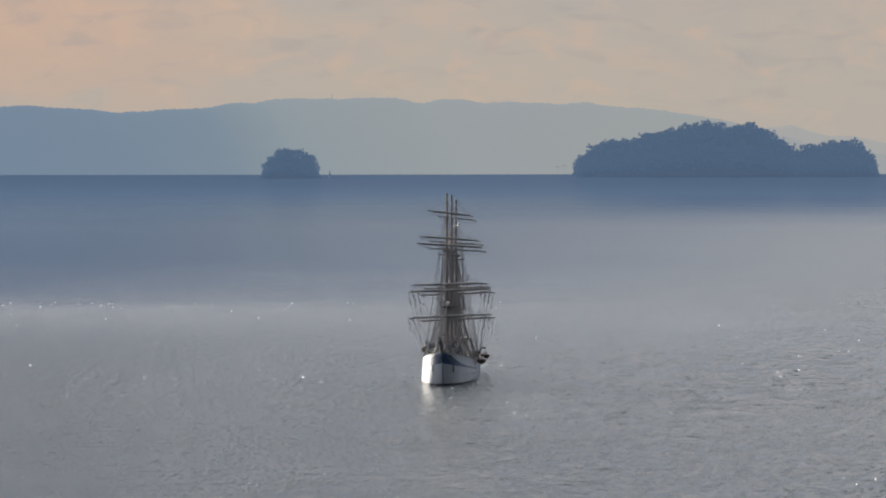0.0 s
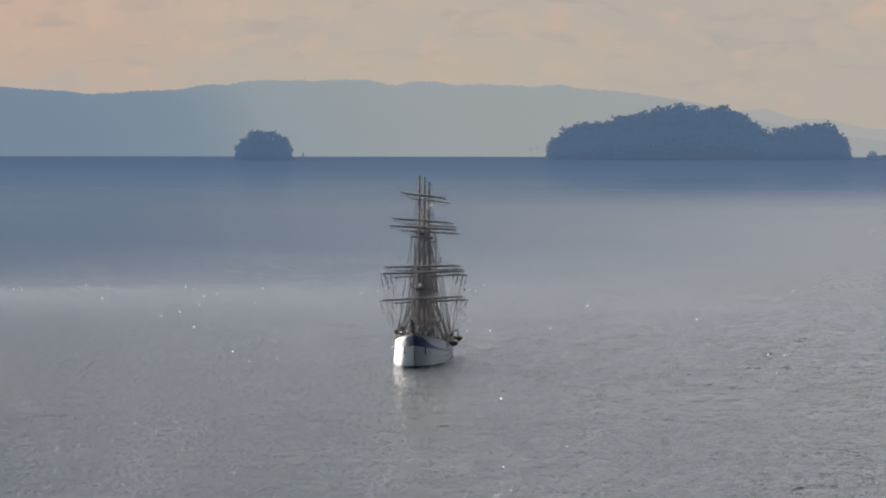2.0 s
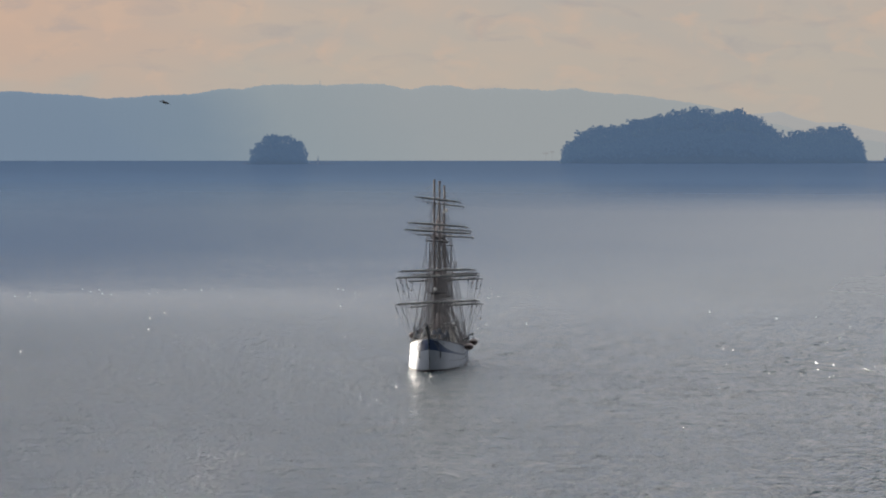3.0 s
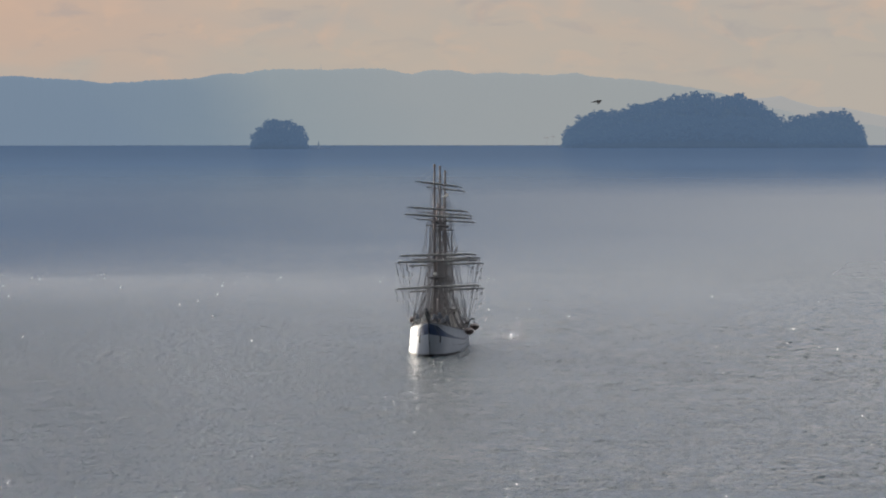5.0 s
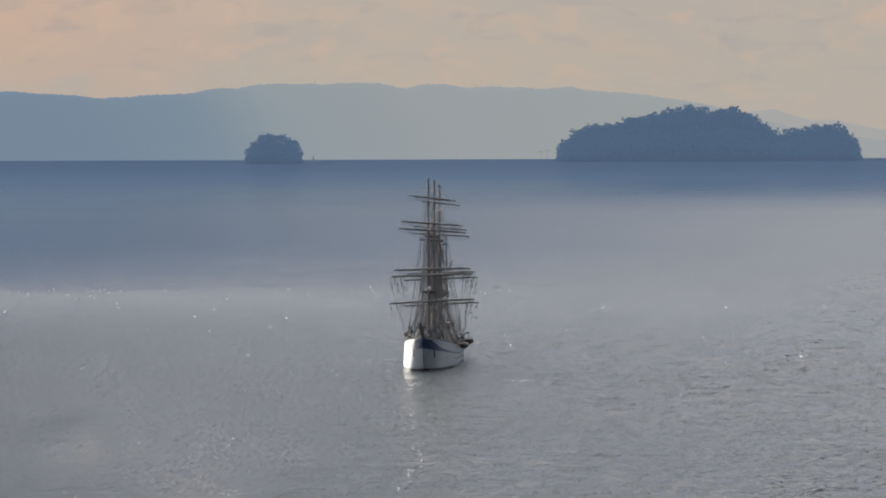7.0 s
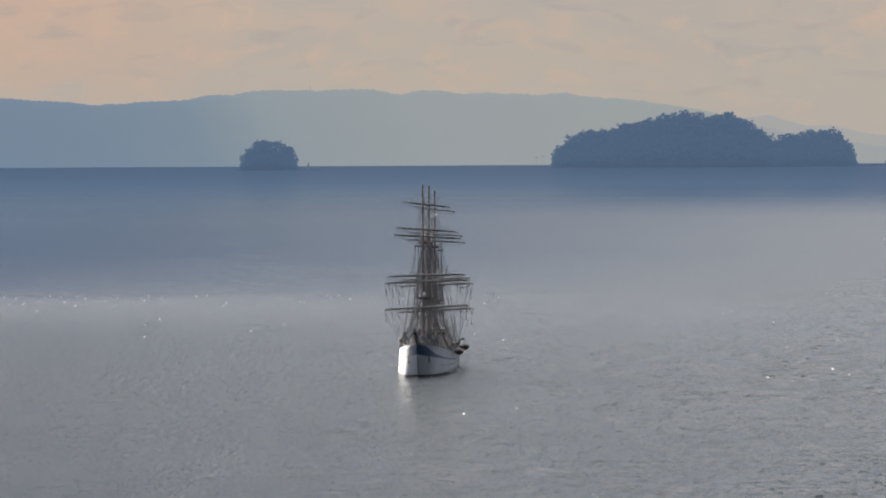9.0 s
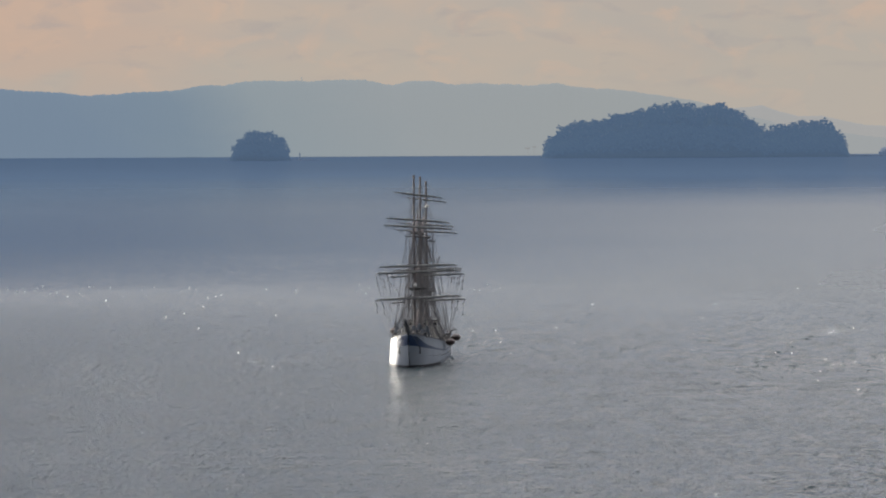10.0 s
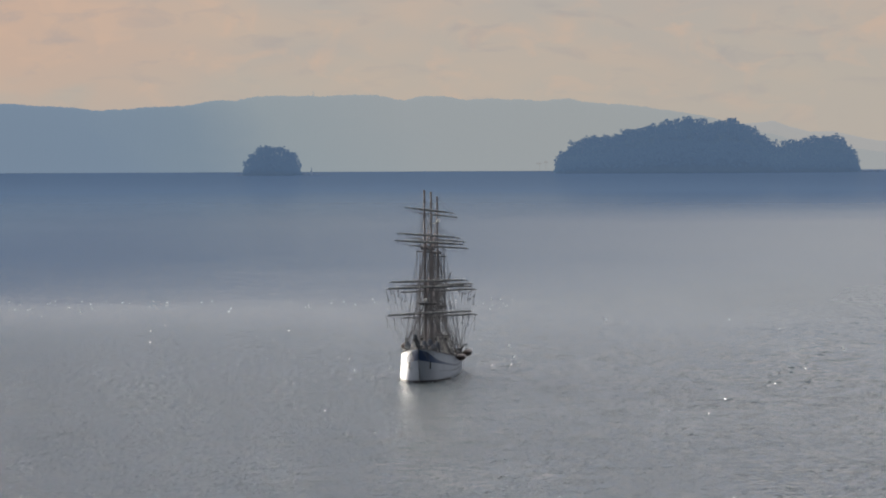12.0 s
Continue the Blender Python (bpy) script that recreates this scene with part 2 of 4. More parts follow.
    close = n.math("MULTIPLY", share, n.ramp(n.math("DIVIDE", y, 5000.0), [(0.22, grey(1.0)), (0.30, grey(0.6)), (0.36, grey(0.0))]))
    outer = n.math("MULTIPLY", share, n.ramp(n.math("DIVIDE", y, 5000.0), [(0.25, grey(0.0)), (0.31, grey(0.8)), (0.41, grey(0.8)), (0.52, grey(0.2)), (0.62, grey(0.0))]))
    wavelets = n.add("ShaderNodeBump", {"Strength": 1.0, "Distance": n.math("MULTIPLY", close, 1.05), "Height": dash, "Normal": bump.outputs[0]})
    rows = n.add("ShaderNodeBump", {"Strength": 1.0, "Distance": n.math("MULTIPLY", outer, 1.9), "Height": long_dash, "Normal": wavelets.outputs[0]})
    p = n.add("ShaderNodeBsdfPrincipled", {"Base Color": (0.027, 0.051, 0.062, 1), "Roughness": rough, "IOR": 1.33,
                                           "Normal": rows.outputs[0]})
    # towards the far shore a flat blue is painted in for haze and mirrored sky
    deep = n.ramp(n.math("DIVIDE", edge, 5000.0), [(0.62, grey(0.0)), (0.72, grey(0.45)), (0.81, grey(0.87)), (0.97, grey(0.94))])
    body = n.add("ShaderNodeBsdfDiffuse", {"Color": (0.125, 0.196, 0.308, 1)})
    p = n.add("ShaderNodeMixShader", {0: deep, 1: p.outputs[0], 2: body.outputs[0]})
    finish(n, p.outputs[0])
    return m


# stops from hazy blue on the left to the painted shaft of light
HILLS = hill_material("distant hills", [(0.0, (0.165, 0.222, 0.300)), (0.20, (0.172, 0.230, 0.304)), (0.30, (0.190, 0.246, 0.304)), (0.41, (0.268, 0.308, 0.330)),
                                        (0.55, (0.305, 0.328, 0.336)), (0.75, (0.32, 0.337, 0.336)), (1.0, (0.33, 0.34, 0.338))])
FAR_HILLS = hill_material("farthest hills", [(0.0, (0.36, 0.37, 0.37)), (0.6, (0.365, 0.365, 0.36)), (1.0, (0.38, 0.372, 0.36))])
WATER = water_material()

# ---- mesh helpers ----


def part(name, bm, mat, parent=None, label="", smooth=False):
    """Links a bmesh as one mesh object under a thing or a part."""
    me = bpy.data.meshes.new(name)
    bm.to_mesh(me)
    bm.free()
    me.materials.append(mat)
    if smooth:
        me.polygons.foreach_set("use_smooth", [True] * len(me.polygons))
    ob = new(name, me)
    ob.parent = parent
    if label:
        tagged(ob, label)
    return ob


def thing(name, label, category, m, group="", kind=""):
    ob = new(name)
    ob.matrix_basis = m
    return tagged(ob, label, category, group, kind)


def tube(bm, a, b, r1, r2=None, n=8, caps=True):
    """A tapered round bar from a to b."""
    a, b = Vector(a), Vector(b)
    r2 = r1 if r2 is None else r2
    way = (b - a).normalized()
    side = way.cross(Vector((0, 0, 1)) if abs(way.z) < 0.9 else Vector((0, 1, 0))).normalized()
    other = way.cross(side)
    rings = []
    for p, r in ((a, r1), (b, r2)):
        rings.append([bm.verts.new(p + side * (math.cos(2 * math.pi * i / n) * r) + other * (math.sin(2 * math.pi * i / n) * r))
                      for i in range(n)])
    for i in range(n):
        bm.faces.new((rings[0][i], rings[0][(i + 1) % n], rings[1][(i + 1) % n], rings[1][i]))
    if caps:
        bm.faces.new(rings[0])
        bm.faces.new(rings[1])


def lathe(bm, axis_a, axis_b, profile, n=10):
    """Rings of given radii at given fractions between two points."""
    a, b = Vector(axis_a), Vector(axis_b)
    for (f1, r1), (f2, r2) in zip(profile, profile[1:]):
        tube(bm, a.lerp(b, f1), a.lerp(b, f2), r1, r2, n, True)


def box(bm, lo, hi, bevel=0.0):
    (x0, y0, z0), (x1, y1, z1) = lo, hi
    made = bmesh.ops.create_cube(bm, size=1)["verts"]
    for v in made:
        v.co = Vector(((x0 + x1) / 2 + v.co.x * (x1 - x0), (y0 + y1) / 2 + v.co.y * (y1 - y0), (z0 + z1) / 2 + v.co.z * (z1 - z0)))
    if bevel:
        edges = list({e for v in made for e in v.link_edges})
        bmesh.ops.bevel(bm, geom=edges, offset=bevel, segments=2, affect="EDGES")


def grid(bm, rows):
    """Quads between equal rows of points."""
    vs = [[bm.verts.new(p) for p in row] for row in rows]
    for r1, r2 in zip(vs, vs[1:]):
        for i in range(len(r1) - 1):
            bm.faces.new((r1[i], r1[i + 1], r2[i + 1], r2[i]))
    return vs


def curve(points, x):
    """Smoothed straight-line reading of a table of (x, value)."""
    xs, ys = zip(*points)
    return float(np.interp(x, xs, ys))


# ---- sea ----


def wave_height(x, y):
    """Wind waves: many small trains running roughly one way, in gusts."""
    rng = np.random.RandomState(7)
    z = np.zeros_like(x)
    away = np.hypot(x, y)
    for k in range(70):
        length = 1.9 * (4.2 ** rng.rand())
        a = math.radians(-78 + rng.normal() * 42)
        kx, ky = 2 * math.pi / length * math.cos(a), 2 * math.pi / length * math.sin(a)
        rise = 0.0082 * length ** 0.75
        # a train fades where the sheet is too coarse to carry it
        fade = np.clip((length - 1.70 * (away / 1050) ** 1.25) / 1.2, 0, 1) * np.clip((2350 - away) / 700, 0, 1)
        gust = 0.6 + 0.4 * np.sin(x * 0.013 * (1 + rng.rand()) + y * 0.006 * (1 + rng.rand()) + rng.rand() * 6)
        z += rise * fade * gust * np.sin(kx * x + ky * y + rng.rand() * 6.28)
    # the breeze eases beyond the ship, most of all to the left
    far = np.clip((away - 1830 + 90 * np.sin(x * 0.021) + 60 * np.sin(x * 0.053 + 1)) / 520, 0, 1)
    share = np.clip(np.arctan2(x, np.abs(y) + 1) / 0.14 + 0.5, 0, 1)
    return z * ((1 - far) * (0.36 + 0.60 * share) + far * (0.32 + 0.60 * share))


def build_sea():
    """One sheet round the whole bay, finest where the ship lies."""
    fine = np.linspace(-4.75, 4.75, 600)
    bearings = np.radians(np.concatenate((np.linspace(-180, -20, 17), (-12, -8, -6), fine, (6, 8, 12), np.linspace(20, 180, 17))))
    near = [0.02, 200.0, 500.0, 800.0, 950.0, 1040.0]
    while near[-1] < 5050:
        near.append(near[-1] + (0.70 if near[-1] < 2400 else 4.0) * (near[-1] / 1050) ** 1.25)
    radii = np.array(near + [5300, 6000, 7500, 9500, 12000, 16000])
    b, r = np.meshgrid(bearings, radii)
    x, y = r * np.sin(b), r * np.cos(b)
    z = wave_height(x, y) * (np.abs(b) < 0.1) * (r > 1000) * (r < 5200)
    rows, cols = r.shape
    index = np.arange(rows * cols).reshape(rows, cols)
    quads = np.stack((index[:-1, :-1], index[:-1, 1:], index[1:, 1:], index[1:, :-1]), -1).reshape(-1, 4)[:, ::-1]
    me = bpy.data.meshes.new("water")
    me.vertices.add(rows * cols)
    me.vertices.foreach_set("co", np.stack((x, y, z), -1).ravel())
    me.loops.add(quads.size)
    me.loops.foreach_set("vertex_index", quads.ravel())
    me.polygons.add(len(quads))
    me.polygons.foreach_set("loop_start", np.arange(0, quads.size, 4))
    me.polygons.foreach_set("use_smooth", np.ones(len(quads), dtype=bool))
    me.update(calc_edges=True)
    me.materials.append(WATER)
    return tagged(new("water", me), "grey-blue open sea ruffled by light wind", "sea", kind="structure")


sea = build_sea()

# ---- far shore ----
CREST = [(-900, 178), (-400, 170), (-100, 166), (0, 164), (60, 164), (110, 168), (150, 170), (180, 176), (260, 172), (350, 167), (385, 160), (400, 158),
         (430, 159), (455, 153), (490, 150), (540, 151), (600, 151), (640, 149), (680, 151), (730, 158), (760, 154), (800, 152), (840, 159), (900, 158),
         (960, 160), (1020, 158), (1060, 165), (1130, 169), (1200, 179), (1280, 193), (1340, 212), (1420, 232), (1500, 244), (1568, 254), (1700, 262), (2500, 272)]
FAR_CREST = [(1000, 240), (1200, 214), (1290, 203), (1335, 204), (1362, 201), (1385, 198), (1410, 208), (1450, 218), (1490, 218), (1520, 225), (1568, 234), (1700, 244), (2000, 255), (2500, 262)]


def build_range(name, label, crest, near, deep, first, mat, rough):
    """A long range: slopes rising from the shore to the crest, with a fringe of treetops."""
    bm = bmesh.new()
    us = np.arange(first, 2501, 3.0)
    steps = [(0.0, 0.0), (0.14, 0.10), (0.30, 0.30), (0.50, 0.55), (0.70, 0.78), (0.86, 0.93), (1.0, 1.0), (1.15, 0.93), (1.4, 0.6), (2.3, 0.2), (4.3, -0.05)]
    rows = []
    for f, share in steps:
        away = near + deep * f
        row = []
        for u in us:
            top = spot(u, curve(crest, u), near + deep)
            lump = noise.fractal((u * 0.02, away * 0.03, 0), 1.0, 2.0, 4) * 1.1 + noise.noise((u * 0.16, away * 0.2, 3)) * 0.6 + noise.noise((u * 0.41, away * 0.2, 9)) * 0.45
            row.append((top.x * away / (near + deep), away, top.z * share + (lump * rough if 0.05 < share else -0.3)))
        rows.append(row)
    grid(bm, rows)
    return tagged(part(name, bm, mat, smooth=True), label, "hills", kind="structure")


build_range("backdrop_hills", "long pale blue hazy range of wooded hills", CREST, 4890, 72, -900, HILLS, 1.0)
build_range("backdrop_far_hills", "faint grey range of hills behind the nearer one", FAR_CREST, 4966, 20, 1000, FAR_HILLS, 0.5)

# ---- trees and islands ----


def clump(bm, p, r):
    """An uneven bunch of leaves."""
    vs = []
    for d in ((1, 0, 0), (-1, 0, 0), (0, 1, 0), (0, -1, 0), (0, 0, 1), (0, 0, -1)):
        vs.append(bm.verts.new(Vector(p) + Vector(d) * r * random.uniform(0.55, 1.25) + Vector([random.uniform(-0.3, 0.3) * r for _ in range(3)])))
    for a, b, c in ((0, 2, 4), (2, 1, 4), (1, 3, 4), (3, 0, 4), (2, 0, 5), (1, 2, 5), (3, 1, 5), (0, 3, 5)):
        bm.faces.new((vs[a], vs[b], vs[c]))


def leaf_tuft(bm, p, r):
    for _ in range(3):
        d = Vector([random.gauss(0, 1) for _ in range(3)]).normalized() * r
        e = Vector([random.gauss(0, 1) for _ in range(3)]).normalized() * r * 0.6
        q = Vector(p) + d * 0.4
        bm.faces.new([bm.verts.new(q), bm.verts.new(q + d), bm.verts.new(q + e)])


def tree_meshes(high, wide, open_crown, seed):
    """Trunk with limbs, and a crown of many small clumps round the limbs' ends."""
    random.seed(seed)
    wood, crown = bmesh.new(), bmesh.new()
    lean = Vector((random.uniform(-0.1, 0.1), random.uniform(-0.1, 0.1), 1))
    tube(wood, (0, 0, -0.6), lean * high * 0.45, 0.16, 0.11, 6)
    tube(wood, lean * high * 0.45, lean * high * 0.85, 0.11, 0.04, 6)
    for i in range(9):
        f = random.uniform(0.30, 0.85)
        a = 2.4 * i + random.uniform(-0.4, 0.4)
        start = lean * high * f
        reach = wide * random.uniform(0.55, 1.0) * (1.15 - 0.75 * abs(f - 0.5))
        end = start + Vector((math.cos(a) * reach, math.sin(a) * reach, high * random.uniform(0.08, 0.22)))
        tube(wood, start, end, 0.06, 0.02, 5)
        lobe = wide * random.uniform(0.34, 0.50)
        for _ in range(15 if open_crown else 24):
            d = Vector([random.gauss(0, 1) for _ in range(3)]).normalized() * lobe * random.random() ** 0.4
            clump(crown, end + Vector((d.x, d.y, d.z * 0.72)), random.uniform(0.18, 0.38))
        for _ in range(8):
            d = Vector([random.gauss(0, 1) for _ in range(3)]).normalized() * lobe * random.uniform(0.8, 1.15)
            leaf_tuft(crown, end + Vector((d.x, d.y, d.z * 0.72)), random.uniform(0.18, 0.32))
    for _ in range(26):
        d = Vector([random.gauss(0, 1) for _ in range(3)]).normalized() * wide * 0.5 * random.random() ** 0.4
        clump(crown, lean * high * 0.86 + Vector((d.x, d.y, d.z * 0.6)), random.uniform(0.18, 0.36))
    meshes = []
    for bm, nm, mt in ((wood, "trunk", BARK), (crown, "crown", LEAF)):
        me = bpy.data.meshes.new(nm)
        bm.to_mesh(me)
        bm.free()
        me.materials.append(mt)
        meshes.append(me)
    return meshes


def conifer_meshes(high, wide, seed):
    """A straight stem with drooping tiers of needles, narrowing upwards."""
    random.seed(seed)
    wood, crown = bmesh.new(), bmesh.new()
    tube(wood, (0, 0, -0.6), (0, 0, high * 0.97), 0.15, 0.03, 6)
    for i in range(9):
        f = 0.22 + 0.76 * i / 9
        reach = wide * (1.05 - f) * random.uniform(0.8, 1.15)
        for j in range(6):
            a = j * 1.05 + i * 0.6 + random.uniform(-0.2, 0.2)
            start = Vector((0, 0, high * f))
            end = start + Vector((math.cos(a) * reach, math.sin(a) * reach, -0.05 * high))
            tube(wood, start, end, 0.04, 0.015, 4)
            for k in range(4):
                clump(crown, start.lerp(end, 0.3 + 0.25 * k) + Vector([random.gauss(0, 0.1) for _ in range(3)]), random.uniform(0.14, 0.28))
            leaf_tuft(crown, end, 0.3)
    meshes = []
    for bm, nm, mt in ((wood, "trunk", BARK), (crown, "crown", LEAF)):
        me = bpy.data.meshes.new(nm)
        bm.to_mesh(me)
        bm.free()
        me.materials.append(mt)
        meshes.append(me)
    return meshes


TREES = [tree_meshes(6.0 + 0.5 * k, 2.3 + 0.15 * (k % 3), k % 2 == 0, 40 + k) for k in range(6)] + [conifer_meshes(8.2, 2.0, 70), conifer_meshes(7.2, 1.7, 71)]


def plant(m, kind, label, group):
    tree = thing("tree", label, "tree", m, group)
    for nm, me in zip(("trunk", "crown"), TREES[kind]):
        ob = new(nm, me)
        ob.parent = tree
    return tree


BIG = [(994, 284), (998, 266), (1006, 250), (1020, 240), (1040, 231), (1060, 228), (1080, 226), (1100, 222), (1120, 215), (1160, 206), (1190, 199),
       (1215, 194), (1235, 191), (1255, 194), (1275, 203), (1290, 196), (1303, 194), (1325, 200), (1345, 209), (1365, 222), (1385, 237), (1396, 241),
       (1408, 235), (1430, 231), (1450, 230), (1480, 227), (1500, 227), (1515, 236), (1525, 246), (1532, 262), (1537, 284)]
SMALL = [(444, 284), (447, 268), (456, 258), (466, 250), (474, 243), (484, 240), (500, 241), (514, 245), (526, 247), (536, 253), (544, 266), (550, 284)]


def islet(name, label, table, away, half_depth, trees, tree_high, group, conifers):
    """A rocky wooded islet: an uneven mound with a stony foot, trees all over it."""
    u0, u1 = table[0][0], table[-1][0]
    base = thing(name, label, "island", Matrix.Translation((spot((u0 + u1) / 2, 0, away).x, away, 0)))
    cx = base.location.x

    def ground(x, y):
        """Height of the soil at x, y from the islet's middle."""
        u = (x + cx) / away * FOCAL + 784
        top = spot(0, curve(table, u), away).z - tree_high * 0.93
        f = max(0.0, 1 - (abs(y) / half_depth) ** 2.2)
        return max(-1.5, max(0.6, top) * f ** 0.55 * (1 if u0 < u < u1 else 0) - 0.4 + noise.noise((x * 0.12, y * 0.12, 5)) * 0.7)

    half = (u1 - u0) / 2 / FOCAL * away
    bm = bmesh.new()
    xs, ys = np.linspace(-half - 1.5, half + 1.5, int(half * 1.2) + 8), np.linspace(-half_depth, half_depth, 25)
    grid(bm, [[(x, y, ground(x, y)) for x in xs] for y in ys])
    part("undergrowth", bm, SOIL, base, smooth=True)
    # boulders round the foot
    for k in range(int(half * 0.7) + 8):
        a = math.pi + math.pi * (k + random.random()) / (int(half * 0.7) + 8)
        x, y = math.cos(a) * (half + 0.6), math.sin(a) * half_depth * 0.97
        bm = bmesh.new()
        bmesh.ops.create_icosphere(bm, subdivisions=1, radius=random.uniform(0.5, 1.3))
        for v in bm.verts:
            v.co *= random.uniform(0.75, 1.2)
            v.co.z *= 0.7
        rock = part("rock", bm, ROCK, base)
        rock.location = (x, y, 0.1)
    # trees: the seen slope and the skyline as things of their own
    random.seed(len(name) * 7 + trees)
    for k in range(trees):
        f = (k + random.uniform(0.1, 0.9)) / trees
        x = (2 * f - 1) * (half - 1.6)
        y = random.choice((random.uniform(-0.85, 0.1), random.uniform(-0.25, 0.25))) * half_depth
        g = ground(x, y)
        if g < 0.1:
            g = ground(x, y * 0.6)
        near_end = min(1.0, 0.66 + min(f, 1 - f) * 6)
        size = random.uniform(0.78, 1.14) * tree_high / 7.0 * near_end
        plant(Matrix.Translation((cx + x, away + y, g - 0.2)) @ Matrix.Rotation(random.uniform(0, 6.28), 4, "Z") @ Matrix.Diagonal((size * 1.1, size * 1.1, size, 1)),
              random.choice((6, 7)) if random.random() < conifers(f) else random.randrange(6), "dark blue-green evergreen tree on the wooded islet", group)
    # the close wood between them
    bm = bmesh.new()
    for k in range(int(half * half_depth * 4.5)):
        x, y = random.uniform(-half + 0.5, half - 0.5), random.choice((random.uniform(-0.99, -0.75), random.uniform(-0.95, 0.3))) * half_depth
        g = ground(x, y)
        if g > 0.2:
            e = min(1.0, (half - abs(x)) / 6 + 0.25)
            clump(bm, (x, y, g + random.uniform(0.0, 0.45) * tree_high * e), random.uniform(0.45, 1.0))
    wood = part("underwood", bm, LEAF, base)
    tagged(wood, kind="stuff")
    return base


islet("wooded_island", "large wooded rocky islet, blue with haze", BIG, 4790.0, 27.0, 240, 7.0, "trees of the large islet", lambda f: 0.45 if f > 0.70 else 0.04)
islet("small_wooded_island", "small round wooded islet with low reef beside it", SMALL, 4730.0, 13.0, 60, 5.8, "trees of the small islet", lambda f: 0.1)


def outcrop(name, label, u0, u1, high, away, seed, count=0, spread=1.5):
    """A low, jagged reef."""
    random.seed(seed)
    a, b = spot(u0, 0, away), spot(u1, 0, away)
    base = thing(name, label, "rock", Matrix.Translation(((a.x + b.x) / 2, away, 0)))
    half = (b.x - a.x) / 2
    count = count or max(5, int(half * 1.4))
    for k in range(count):
        f = (k + 0.5) / count * 2 - 1
        bm = bmesh.new()
        bmesh.ops.create_icosphere(bm, subdivisions=2, radius=1.0)
        size = high * (1 - abs(f) ** 1.5 * 0.7) * random.uniform(0.6, 1.0)
        for v in bm.verts:
            w = 1 + 0.35 * noise.noise(v.co * 1.7 + Vector((k, seed, 0)))
            v.co = Vector((v.co.x * w * half / count * spread, v.co.y * w * 1.6, v.co.z * w * size))
        rock = part("rock", bm, ROCK, base)
        rock.location = (f * half, random.uniform(-0.6, 0.6), 0.0)
    return base


outcrop("reef", "low dark reef awash beside the small islet", 548, 604, 0.9, 4728.0, 3)
outcrop("reef", "low dark reef awash beside the small islet", 430, 446, 0.7, 4728.0, 5)
outcrop("reef", "low rocks at the foot of the large islet", 1528, 1600, 1.1, 4785.0, 4, 16, 1.8)


def beacon():
    base = thing("beacon", "small dark navigation beacon standing on the reef", "beacon", Matrix.Translation((spot(566, 0, 4727).x, 4727, 0)))
    bm = bmesh.new()
    lathe(bm, (0, 0, -0.5), (0, 0, 2.2), [(0, 1.1), (0.5, 0.9), (1, 0.8)])
    part("plinth", bm, CONCRETE, base)
    bm = bmesh.new()
    lathe(bm, (0, 0, 2.2), (0, 0, 4.6), [(0, 0.5), (0.7, 0.35), (0.72, 0.6), (0.78, 0.6), (0.8, 0.3), (1, 0.25)])
    part("tower", bm, ROCK, base)
    bm = bmesh.new()
    lathe(bm, (0, 0, 4.6), (0, 0, 5.9), [(0, 0.35), (0.4, 0.35), (0.5, 0.12), (1, 0.05)])
    part("lantern", bm, ROCK, base)


beacon()


def far_coaster():
    """A low coaster under way beyond the islets: long hull, hatches, and a rounded wheelhouse aft."""
    base = thing("cargo_ship", "low dark coaster under way, blue with haze", "ship", Matrix.Translation((343.0, 4800, 0)))
    bm = bmesh.new()
    rows = []
    for f, w, top in ((0.0, 2.6, 3.2), (0.05, 3.4, 2.9), (0.25, 3.8, 2.6), (0.75, 3.8, 2.6), (0.9, 2.6, 3.1), (1.0, 0.15, 4.0)):
        x = -4.5 + 50.0 * f
        rows.append([(x, -w, top), (x + 0.2, -w * 0.85, -0.8), (x + 0.2, w * 0.85, -0.8), (x, w, top), (x, -w, top)])
    grid(bm, rows)
    part("hull", bm, CONCRETE, base, "dark riveted steel hull")
    bm = bmesh.new()
    for k in range(4):
        z, r = (2.6, 4.7, 5.9, 6.6)[k], (3.4, 3.3, 2.4, 0.9)[k]
        if k:
            tube(bm, (0, 0, (2.6, 4.7, 5.9, 6.6)[k - 1]), (0, 0, z), (3.4, 3.3, 2.4, 0.9)[k - 1], r, 14)
    part("wheelhouse", bm, CONCRETE, base, "rounded wheelhouse", smooth=True)
    for k in range(3):
        bm = bmesh.new()
        box(bm, (7 + 10.5 * k, -2.6, 2.5), (15.5 + 10.5 * k, 2.6, 3.4), 0.15)
        part("hatch", bm, CONCRETE, base)
    bm = bmesh.new()
    tube(bm, (40, 0, 2.6), (40, 0, 5.2), 0.14, 0.08, 6)
    part("mast", bm, CONCRETE, base)
    return base


coaster = far_coaster()


def shore_marker():
    a = spot(975, 0, 4880)
    base = thing("channel_marker", "thin rusty channel marker with crossed arms", "marker", Matrix.Translation((a.x, 4880, 0)))
    bm = bmesh.new()
    tube(bm, (-2.4, 0, -1), (-2.2, 0, 7.2), 0.16, 0.12)
    tube(bm, (2.6, 0, -1), (2.4, 0, 8.4), 0.16, 0.12)
    part("post", bm, RUST, base)
    bm = bmesh.new()
    box(bm, (-4.8, -0.3, 5.6), (-0.6, 0.3, 6.4), 0.1)
    box(bm, (0.9, -0.3, 6.6), (4.2, 0.3, 7.4), 0.1)
    part("arm", bm, RUST, base)


shore_marker()


